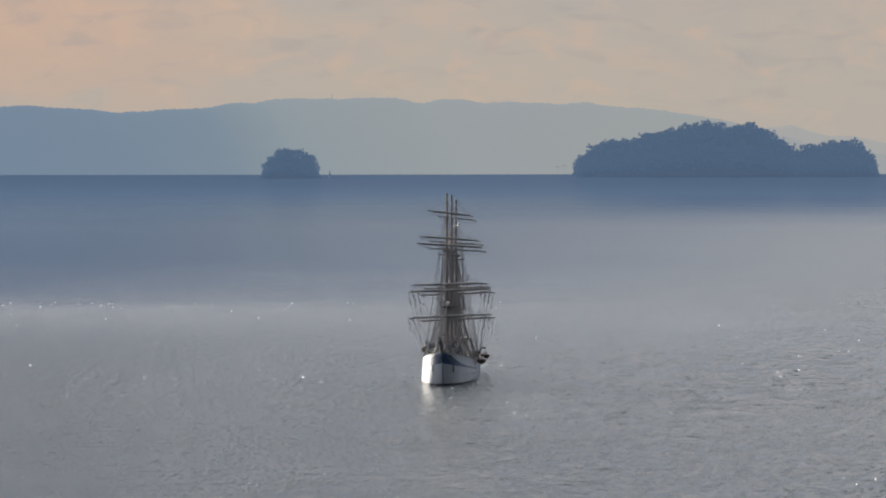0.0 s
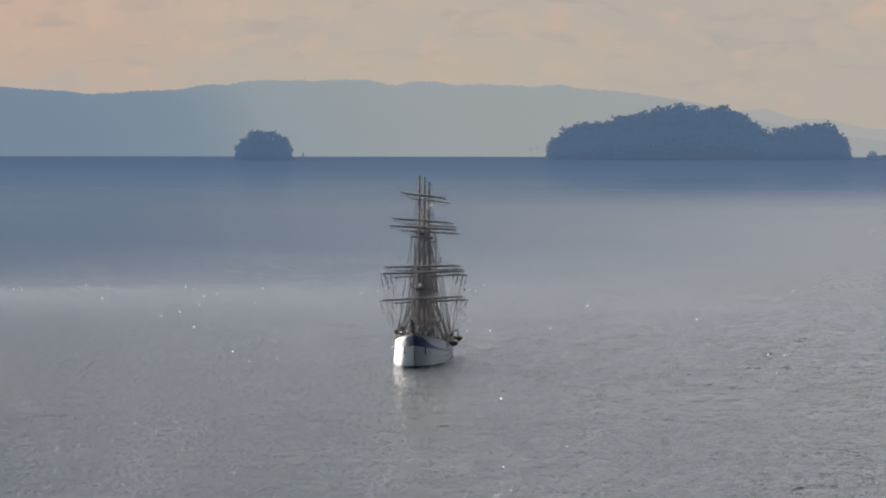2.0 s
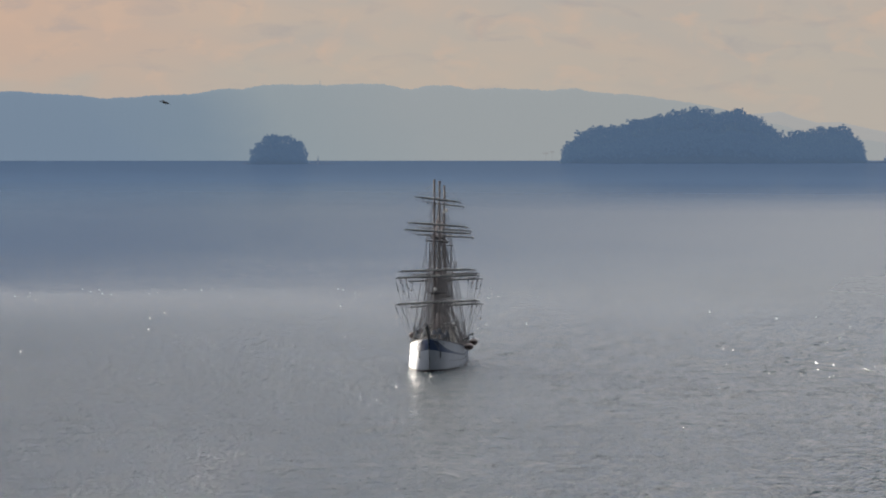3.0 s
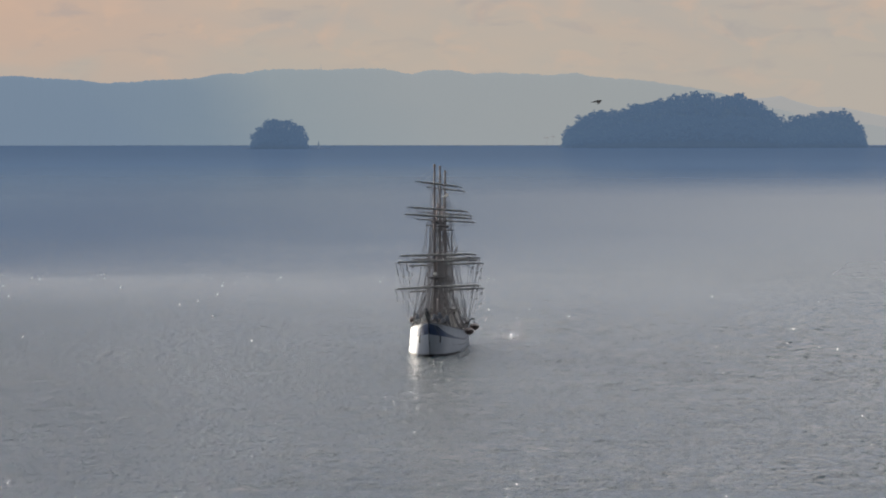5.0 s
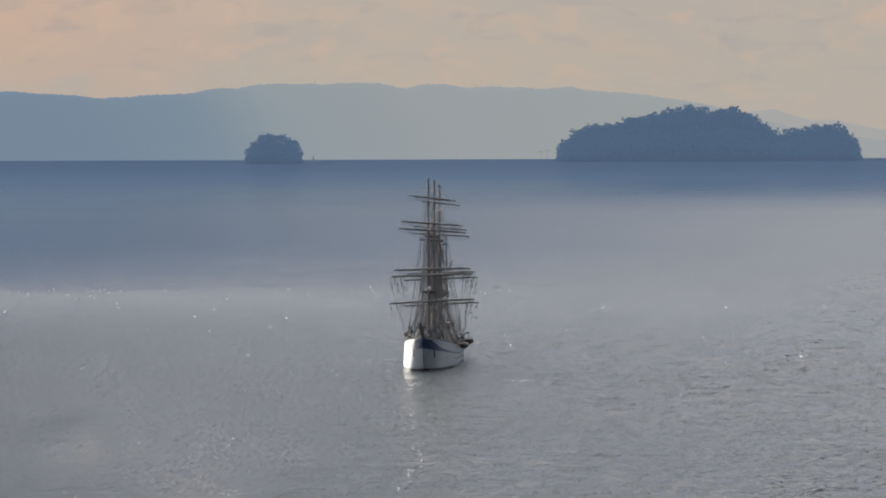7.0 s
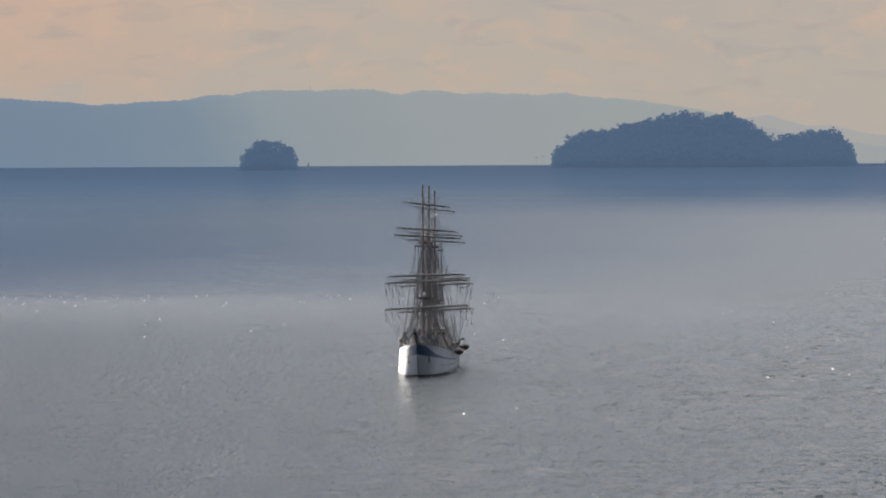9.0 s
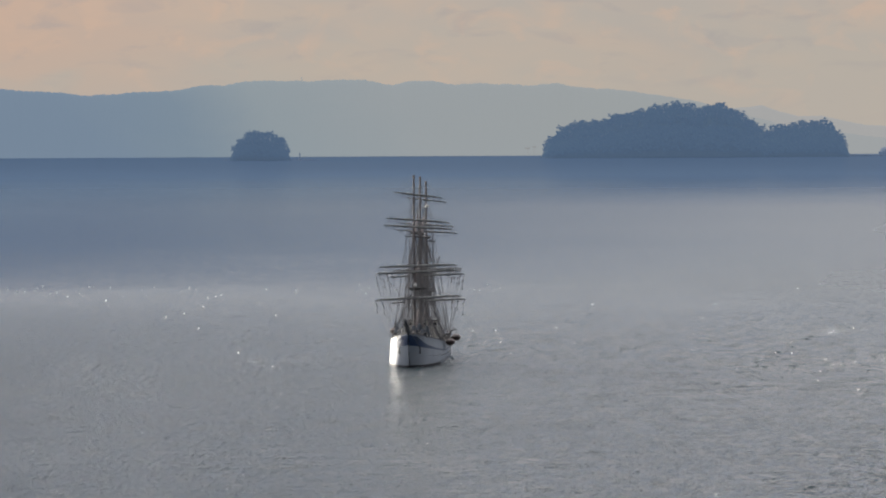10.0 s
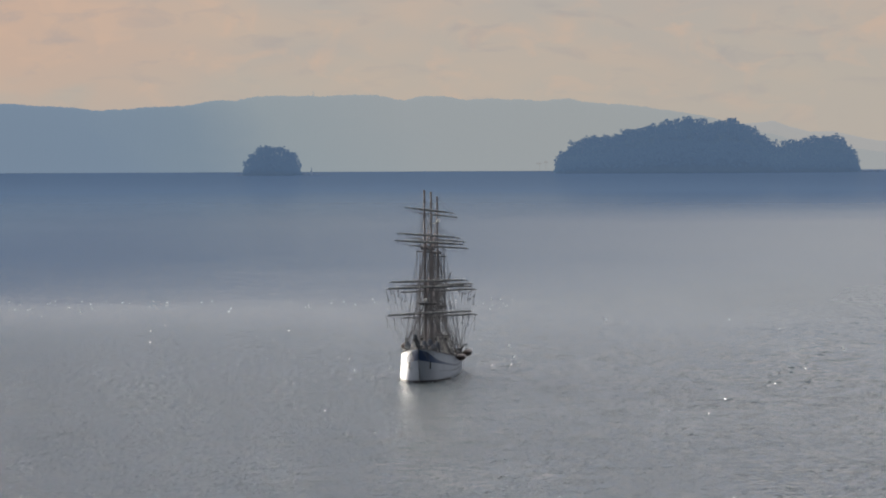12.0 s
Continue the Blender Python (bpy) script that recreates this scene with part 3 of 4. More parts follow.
def hill_mast():
    a = spot(570, 152, 4960)
    base = thing("radio_mast", "slim lattice radio mast on the hill crest", "mast", Matrix.Translation((a.x, 4960, a.z - 0.8)))
    bm = bmesh.new()
    for sx, sy in ((-1, -1), (1, -1), (1, 1), (-1, 1)):
        tube(bm, (sx * 0.8, sy * 0.8, 0), (sx * 0.2, sy * 0.2, 4.0), 0.12, 0.1, 5)
    for k in range(4):
        r = 0.75 - 0.15 * k
        for i in range(4):
            p, q = [(-1, -1), (1, -1), (1, 1), (-1, 1)][i], [(-1, -1), (1, -1), (1, 1), (-1, 1)][(i + 1) % 4]
            tube(bm, (p[0] * r, p[1] * r, k), (q[0] * (r - 0.15), q[1] * (r - 0.15), k + 1), 0.06, 0.06, 4)
    # lattice and aerial glow with the haze colour painted on the hills
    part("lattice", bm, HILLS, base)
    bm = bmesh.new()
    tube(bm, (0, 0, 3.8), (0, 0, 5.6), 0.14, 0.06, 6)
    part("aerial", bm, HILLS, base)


hill_mast()

# ---- the sailing ship ----
# ship space: bow towards -y, waterline at z = 0, metres
BOW, STERN = -47.0, 46.0
RAIL = [(-47.5, 8.5), (-40, 7.5), (-30, 6.5), (-15, 5.3), (0, 4.6), (20, 4.4), (35, 4.8), (46, 5.4)]
BEAM_TOP = [(0, 0.10), (0.03, 1.6), (0.08, 3.3), (0.15, 4.75), (0.24, 5.7), (0.34, 6.1), (0.5, 6.2), (0.75, 5.9), (0.9, 4.8), (1.0, 3.4)]
BEAM_WATER = [(0, 0.06), (0.03, 1.3), (0.08, 3.4), (0.15, 5.0), (0.24, 6.1), (0.34, 6.4), (0.5, 6.45), (0.75, 6.0), (0.9, 3.8), (1.0, 0.8)]


def rail_z(y):
    return curve(RAIL, y)


def hull_point(s, z, side, proud=0.0):
    """A point on the ship's side: s from stem to stern, z above the water."""
    y_mid = BOW + (STERN - BOW) * s
    top = rail_z(y_mid)
    f = max(-0.4, z / top)
    rake = (1 - f) * 5.0 * max(0, 1 - s / 0.08) ** 1.2 - (1 - f) * 4.0 * max(0, (s - 0.88) / 0.12)
    wide = curve(BEAM_WATER, s) + (curve(BEAM_TOP, s) - curve(BEAM_WATER, s)) * max(f, 0)
    if f < 0:
        wide *= 1 + f * 0.4
    return Vector((side * (wide + proud), y_mid + rake - (proud if s < 0.02 else 0), z))


STATIONS = [0, 0.008, 0.02, 0.035, 0.055, 0.08, 0.11, 0.15, 0.19, 0.24, 0.29, 0.34, 0.42, 0.5, 0.58, 0.66, 0.75, 0.82, 0.88, 0.92, 0.96, 1.0]


def band(low, high, steps, proud, sides=(-1, 1)):
    """A strip of the ship's side between two heights that vary along it."""
    bm = bmesh.new()
    for side in sides:
        rows = []
        for k in range(steps + 1):
            rows.append([hull_point(s, low(s) + (high(s) - low(s)) * k / steps, side, proud) for s in STATIONS])
        grid(bm, rows if side > 0 else rows[::-1])
    bmesh.ops.remove_doubles(bm, verts=bm.verts, dist=0.002)
    return bm


def y_of(s):
    return BOW + (STERN - BOW) * s


def build_hull(ship):
    top = lambda s: rail_z(y_of(s))
    bm = band(lambda s: -2.0, top, 10, 0.0)
    rows = [[hull_point(1.0, -2.0 + (rail_z(STERN) + 2.0) * k / 8, side * w) for w, side in ((1, -1), (0.5, -1), (0.0, 1), (0.5, 1), (1, 1))] for k in range(9)]
    grid(bm, rows)
    bmesh.ops.remove_doubles(bm, verts=bm.verts, dist=0.002)
    bmesh.ops.recalc_face_normals(bm, faces=bm.faces)
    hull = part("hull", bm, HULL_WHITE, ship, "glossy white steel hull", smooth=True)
    # blue band: deep at the stem, a thin line further aft
    low = lambda s: top(s) * curve([(0, 0.66), (0.1, 0.62), (0.5, 0.48), (1, 0.5)], s)
    high = lambda s: low(s) + curve([(0, 2.6), (0.045, 2.3), (0.08, 1.3), (0.12, 0.7), (0.2, 0.45), (1, 0.4)], s)
    bm = band(low, high, 3, 0.03)
    part("blue_band", bm, BAND_BLUE, hull, "deep blue band widening towards the stem", smooth=True)
    bm = band(lambda s: -1.2, lambda s: 0.55, 2, 0.025)
    part("boot_top", bm, BOOT, hull, "dark waterline paint", smooth=True)
    bm = bmesh.new()
    for side in (-1, 1):
        for a, b in zip(STATIONS, STATIONS[1:]):
            p, q = hull_point(a, top(a), side), hull_point(b, top(b), side)
            tube(bm, p + Vector((0, 0, 0.05)), q + Vector((0, 0, 0.05)), 0.13, 0.13, 6)
    part("cap_rail", bm, SPAR, hull)
    # portholes
    for side in (-1, 1):
        for k in range(22):
            s = 0.13 + 0.036 * k
            p = hull_point(s, top(s) * 0.45 - 0.6, side, 0.03)
            bm = bmesh.new()
            tube(bm, p - Vector((side * 0.05, 0, 0)), p + Vector((side * 0.03, 0, 0)), 0.17, 0.17, 10)
            part("porthole", bm, GLASS, hull)
    # anchors in the hawse
    for side in (-1, 1):
        p = hull_point(0.055, 5.0, side, 0.12)
        bm = bmesh.new()
        tube(bm, p, p + Vector((0, 0.1, -1.5)), 0.12, 0.12)
        tube(bm, p + Vector((0, -0.7, -1.1)), p + Vector((0, 0.1, -1.6)), 0.10, 0.14)
        tube(bm, p + Vector((0, 0.9, -1.1)), p + Vector((0, 0.1, -1.6)), 0.10, 0.14)
        part("anchor", bm, IRON, ship)
    # deck
    bm = bmesh.new()
    rows = []
    for s in STATIONS:
        p = hull_point(s, top(s) - 1.1, 1)
        rows.append([Vector((p.x * w, p.y, p.z + 0.15 * (1 - w * w))) for w in (-1, -0.5, 0, 0.5, 1)])
    grid(bm, rows)
    part("deck", bm, DECK, ship)


def build_house(ship, name, lo, hi, windows, label):
    bm = bmesh.new()
    box(bm, lo, hi, 0.12)
    house = part(name, bm, HOUSE_WHITE, ship, label)
    (x0, y0, z0), (x1, y1, z1) = lo, hi
    bm = bmesh.new()
    box(bm, (x0 - 0.25, y0 - 0.35, z1 + 0.004), (x1 + 0.25, y1 + 0.2, z1 + 0.16), 0.05)
    part("roof", bm, IRON, house)
    w = (x1 - x0) / windows
    for k in range(windows):
        bm = bmesh.new()
        box(bm, (x0 + w * (k + 0.2), y0 - 0.04, z1 - 1.15), (x0 + w * (k + 0.8), y0 + 0.05, z1 - 0.45))
        part("window", bm, GLASS, house)
    return house


# heights on a mast: truck, royal, topgallants, crosstree, topsails, top, course
MASTS = [(-22.0, 0.0, 0.75), (1.0, -0.8, 0.8), (23.0, -2.4, 0.72)]
YARDS = [(15.9, 20.4, 0.040), (22.3, 20.2, 0.030), (23.8, 18.6, 0.020), (33.3, 16.2, -0.062), (35.0, 14.8, -0.075), (41.2, 10.8, -0.115)]
BRACE = radians(16)


def build_mast(ship, y, drop, thick, k):
    top_z, cross_z, truck = 18.4 + drop, 31.0 + drop, 46.0 + drop
    foot = rail_z(y) - 1.6
    bm = bmesh.new()
    lathe(bm, (0, y, foot), (0, y, top_z + 2.4), [(0, thick * 0.62), (0.05, thick * 0.5), (0.9, thick * 0.44), (0.91, thick * 0.5), (1, thick * 0.42)], 12)
    lathe(bm, (0, y - 0.65, top_z - 0.6), (0, y - 0.65, cross_z + 1.8), [(0, 0.36), (0.9, 0.30), (0.91, 0.36), (1, 0.28)], 10)
    lathe(bm, (0, y - 1.1, cross_z - 0.8), (0, y - 1.1, truck), [(0, 0.30), (0.95, 0.22), (0.96, 0.30), (1.0, 0.26)], 10)
    mast = part("mast", bm, MAST_PAINT, ship, "tall brown three-piece mast", smooth=False)
    # fighting top and crosstree
    bm = bmesh.new()
    rows = []
    for z, r in ((top_z - 0.5, 0.6), (top_z, 1.7), (top_z + 0.18, 1.75)):
        rows.append([(math.cos(a) * r * 1.15, y - 0.3 + math.sin(a) * r * 0.8, z) for a in np.linspace(0, 2 * math.pi, 13)])
    grid(bm, rows)
    bm.faces.new([bm.verts.new((math.cos(a) * 2.0, y - 0.3 + math.sin(a) * 1.4, top_z + 0.18)) for a in np.linspace(0, 2 * math.pi, 13)[:-1]])
    for a in np.linspace(0, 2 * math.pi, 9)[:-1]:
        p = Vector((math.cos(a) * 1.9, y - 0.3 + math.sin(a) * 1.3, top_z + 0.18))
        tube(bm, p, p + Vector((0, 0, 1.0)), 0.06, 0.06, 5)
    part("top_platform", bm, SPAR, mast)
    bm = bmesh.new()
    tube(bm, (-2.2, y - 0.8, cross_z), (2.2, y - 0.8, cross_z), 0.17)
    tube(bm, (-1.9, y + 0.2, cross_z), (1.9, y + 0.2, cross_z), 0.15)
    tube(bm, (-0.9, y - 0.8, cross_z + 0.9), (0.9, y - 0.8, cross_z + 0.9), 0.4)
    tube(bm, (-0.35, y - 1.6, cross_z), (-0.35, y + 0.8, cross_z), 0.12)
    tube(bm, (0.35, y - 1.6, cross_z), (0.35, y + 0.8, cross_z), 0.12)
    part("crosstree", bm, SPAR, mast)
    # yards with their furled sails
    for i, (z, long, tilt) in enumerate(YARDS):
        z += drop
        lead = -0.95 if i < 1 else -1.35 if i < 3 else -1.75
        long *= 1.0 - 0.02 * k
        across = Vector((math.cos(BRACE), math.sin(BRACE), tilt)).normalized()
        mid = Vector((0.35, y + lead, z))
        r = 0.20 - 0.016 * i
        bm = bmesh.new()
        lathe(bm, mid - across * long / 2, mid + across * long / 2, [(0, r * 0.45), (0.25, r * 0.85), (0.5, r), (0.75, r * 0.85), (1, r * 0.45)], 8)
        for f in (-0.44, -0.3, -0.15, 0.15, 0.3, 0.44):
            p = mid + across * long * f
            tube(bm, p + Vector((0, 0.1, -0.1)), p + Vector((0, 0.15, -0.85)), 0.035, 0.035, 4)
        part("yard", bm, SPAR, mast)
        # canvas bundled along the top of the yard, tied at intervals
        bm = bmesh.new()
        pieces = 14
        for j in range(pieces):
            f1, f2 = (j / pieces - 0.5) * 0.93, ((j + 1) / pieces - 0.5) * 0.93
            fat = r * (1.1 + 0.35 * math.sin(j * 2.1 + k + i)) * (1.45 - abs(f1 + f2) * 1.0)
            p, q = mid + across * long * f1 + Vector((0, -0.06, r * 1.1)), mid + across * long * f2 + Vector((0, -0.06, r * 1.1))
            c = (p + q) / 2
            tube(bm, p, c, fat * 0.6, fat, 7)
            tube(bm, c, q, fat, fat * 0.6, 7)
        part("furled_sail", bm, CANVAS, mast, "grey canvas furled along the yard", smooth=True)
        # lifts, foot ropes
        bm = bmesh.new()
        hoist = mid + Vector((0, 0.6, 3.2 if i in (0, 2, 4) else 4.2))
        for sgn in (-1, 1):
            end = mid + across * long * 0.48 * sgn
            tube(bm, end, hoist, 0.018, 0.018, 4, False)
            prev = mid + across * long * 0.02 * sgn
            for j in range(1, 9):
                f = j / 8
                cur = mid + across * long * 0.48 * sgn * f + Vector((0, 0.2, -0.9 * math.sin(math.pi * f) ** 0.5 if f < 1 else 0))
                tube(bm, prev, cur, 0.03, 0.03, 4, False)
                prev = cur
        part("yard_lines", bm, ROPE, mast)
    # halyards, buntlines and clewlines brought down to the pins round the mast's foot
    rng = random.Random(k)
    for j in range(26):
        x = (j - 12.5) / 12.5 * rng.uniform(1.8, 2.8)
        yy = y + rng.uniform(-2.2, 1.6)
        z = rng.choice((17.5, 23.5, 24.0, 30.5, 34.0)) + drop
        bm = bmesh.new()
        tube(bm, (x, yy, foot + 0.6), (x * 0.7, y - 0.9, z), 0.06, 0.055, 4, False)
        part("running_line", bm, ROPE, ship)
    # halyards and sheets led to the pin rails along both sides
    for j in range(22):
        side = 1 if j % 2 else -1
        yy = y + rng.uniform(-6.0, 7.0)
        st = min(0.95, max(0.12, (yy - BOW) / (STERN - BOW)))
        p = hull_point(st, rail_z(yy) - 0.2, side, -0.3)
        z = rng.choice((17.0, 18.0, 22.0, 24.0, 29.0, 31.0)) + drop
        bm = bmesh.new()
        tube(bm, p.lerp(Vector((side * 2.0, yy, p.z)), rng.choice((0.0, 0.0, 0.35, 0.6, 0.8))), (side * rng.uniform(0.1, 0.6), y - 0.5, z), 0.05, 0.04, 4, False)
        part("halyard", bm, ROPE, ship)
    return mast


def shroud_set(ship, y, side, drop, k):
    """Lower shrouds with ratlines, from the rail to the top, and those above."""
    top_z, cross_z, truck = 18.0 + drop, 30.8 + drop, 45.0 + drop
    bm = bmesh.new()
    feet = []
    for j in range(6):
        yy = y + 0.3 + j * 1.25
        s = (yy - BOW) / (STERN - BOW)
        foot = hull_point(s, rail_z(yy) + 0.1, side, 0.15)
        head = Vector((side * 0.45, y + 0.1, top_z))
        tube(bm, foot, head, 0.065, 0.05, 5, False)
        feet.append((foot, head))
    for z in np.arange(0.06, 0.95, 0.045):
        a, b = feet[0], feet[-1]
        tube(bm, a[0].lerp(a[1], z), b[0].lerp(b[1], z), 0.028, 0.028, 4, False)
    ob = part("lower_shrouds", bm, ROPE, ship, "tarred shrouds with ratlines")
    bm = bmesh.new()
    ups = []
    for j in range(4):
        a, b = Vector((side * 1.9, y + 0.0 + j * 0.5, top_z + 0.3)), Vector((side * 0.3, y - 0.5, cross_z))
        tube(bm, a, b, 0.05, 0.04, 4, False)
        ups.append((a, b))
    for z in np.arange(0.05, 0.95, 0.06):
        tube(bm, ups[0][0].lerp(ups[0][1], z), ups[-1][0].lerp(ups[-1][1], z), 0.026, 0.026, 4, False)
    for j in range(2):
        tube(bm, (side * 1.6, y - 0.6 + j * 0.5, cross_z), (side * 0.15, y - 1.1, truck - 4), 0.04, 0.03, 4, False)
    part("topmast_shrouds", bm, ROPE, ship)
    for j, (z, off) in enumerate(((cross_z, 8.5), (cross_z + 0.3, 9.4), (truck - 5, 10.4), (truck - 1, 11.4))):
        yy = min(y + off, STERN - 3)
        s = (yy - BOW) / (STERN - BOW)
        bm = bmesh.new()
        tube(bm, hull_point(s, rail_z(yy), side, 0.1), (side * 0.2, y - 0.6, z), 0.05, 0.04, 4, False)
        part("backstay", bm, ROPE, ship)
    # hanging gear: braces and tackles from the yard ends down to the rail
    bm = bmesh.new()
    for (z, long, tilt), fy in zip(YARDS[:3], (4.5, 9.0, 12.0)):
        end = Vector((side * long * 0.48 * math.cos(BRACE), y - 1.2 + side * long * 0.48 * math.sin(BRACE), z + drop + side * tilt * long * 0.48))
        yy = min(y + fy, STERN - 2)
        s = (yy - BOW) / (STERN - BOW)
        foot = hull_point(s, rail_z(yy) + 0.2, side, 0.1)
        tube(bm, end, foot, 0.035, 0.035, 4, False)
        mid = end.lerp(foot, 0.10)
        tube(bm, mid, mid + (foot - end).normalized() * 0.5, 0.14, 0.14, 6)
        drop_end = end + Vector((-side * 0.5, 0.3, -2.6 - 0.5 * k))
        tube(bm, end, drop_end, 0.03, 0.03, 4, False)
        tube(bm, drop_end, drop_end + Vector((0, 0, -0.45)), 0.15, 0.12, 6)
    part("braces", bm, ROPE, ship)


def lifeboat(ship, x, y, z, side):
    bm = bmesh.new()
    rows = []
    for i in range(11):
        f = i / 10 * 2 - 1
        w = 1.15 * (1 - abs(f) ** 2.5) ** 0.5 + 0.03
        keel = -0.95 + 0.6 * abs(f) ** 3
        sheer = 0.35 * f * f
        rows.append([(x + math.cos(a) * w, y + f * 3.6, z + sheer + (math.sin(a) * (-keel) if math.sin(a) < 0 else math.sin(a) * 0.75 * (1 - f * f) ** 0.5))
                     for a in np.linspace(0, 2 * math.pi, 13)])
    grid(bm, rows)
    boat = part("lifeboat", bm, BOAT_RED, ship, "red-brown covered lifeboat", smooth=True)
    bm = bmesh.new()
    for i in range(10):
        f1, f2 = i / 10 * 2 - 1, (i + 1) / 10 * 2 - 1
        for sg in (-1, 1):
            w1, w2 = 1.15 * (1 - abs(f1) ** 2.5) ** 0.5 + 0.05, 1.15 * (1 - abs(f2) ** 2.5) ** 0.5 + 0.05
            tube(bm, (x + sg * w1, y + f1 * 3.6, z + 0.35 * f1 * f1), (x + sg * w2, y + f2 * 3.6, z + 0.35 * f2 * f2), 0.07, 0.07, 5)
    part("gunwale", bm, SPAR, boat)
    for dy in (-2.4, 2.4):
        bm = bmesh.new()
        base_x = side * 5.7
        pts = [Vector((base_x, y + dy, rail_z(y) - 0.6)), Vector((base_x, y + dy, z + 1.0)), Vector((base_x + (x - base_x) * 0.5, y + dy, z + 1.9)), Vector((x, y + dy, z + 1.9))]
        for p, q in zip(pts, pts[1:]):
            tube(bm, p, q, 0.12, 0.11, 6)
        tube(bm, pts[-1], (x, y + dy, z + 0.4), 0.04, 0.04, 4)
        part("davit", bm, IRON, ship)


def build_foredeck(ship):
    """Windlass, catheads, covered gear and a rail of stanchions round the raised bow."""
    z = rail_z(-40) - 1.1
    bm = bmesh.new()
    tube(bm, (-2.2, -38.5, z + 0.9), (2.2, -38.5, z + 0.9), 0.55, 0.55, 12)
    for x in (-2.3, -0.8, 0.8, 2.3):
        tube(bm, (x - 0.12, -38.5, z + 0.9), (x + 0.12, -38.5, z + 0.9), 0.85, 0.85, 12)
        box(bm, (x - 0.15, -38.9, z), (x + 0.15, -38.1, z + 1.0), 0.04)
    part("windlass", bm, IRON, ship, "dark iron anchor windlass")
    for side in (-1, 1):
        bm = bmesh.new()
        p = hull_point(0.075, rail_z(y_of(0.075)), side)
        tube(bm, p + Vector((-side * 1.2, 0.6, -0.4)), p + Vector((side * 0.9, -0.5, 0.9)), 0.2, 0.16, 8)
        tube(bm, p + Vector((side * 0.9, -0.5, 0.9)), p + Vector((side * 0.9, -0.5, -0.4)), 0.05, 0.05, 5)
        part("cathead", bm, IRON, ship)
        # gear lashed down under canvas: humped covers
        for y, x, w, h in ((-42.0, 1.1, 1.1, 3.3), (-36.0, 2.9, 1.1, 3.0), (-32.5, 3.6, 0.9, 3.9), (-29.0, 1.6, 1.2, 4.4)):
            bm = bmesh.new()
            base = rail_z(y) - 1.1
            rows = []
            for k in range(7):
                f = k / 6 * 2 - 1
                top = h * (1 - 0.35 * f * f + 0.1 * math.sin(k * 2.1 + x))
                rows.append([(side * x + math.cos(a) * w * (1 - 0.2 * f * f), y + f * 1.3, base + math.sin(a) * top) for a in np.linspace(0, math.pi, 9)])
            grid(bm, rows)
            part("gear_cover", bm, COVER, ship, "dark canvas lashed over deck gear", smooth=True)
        stations = [0.012, 0.03, 0.05, 0.075, 0.10, 0.13, 0.16]
        tops = []
        for st in stations:
            p = hull_point(st, rail_z(y_of(st)), side, -0.1)
            bm = bmesh.new()
            tube(bm, p, p + Vector((0, 0, 1.1)), 0.05, 0.04, 5)
            part("stanchion", bm, IRON, ship)
            tops.append(p)
        for lift in (0.55, 1.08):
            bm = bmesh.new()
            for p, q in zip(tops, tops[1:]):
                tube(bm, p + Vector((0, 0, lift)), q + Vector((0, 0, lift)), 0.035, 0.035, 5, False)
            part("guard_rail", bm, IRON, ship)


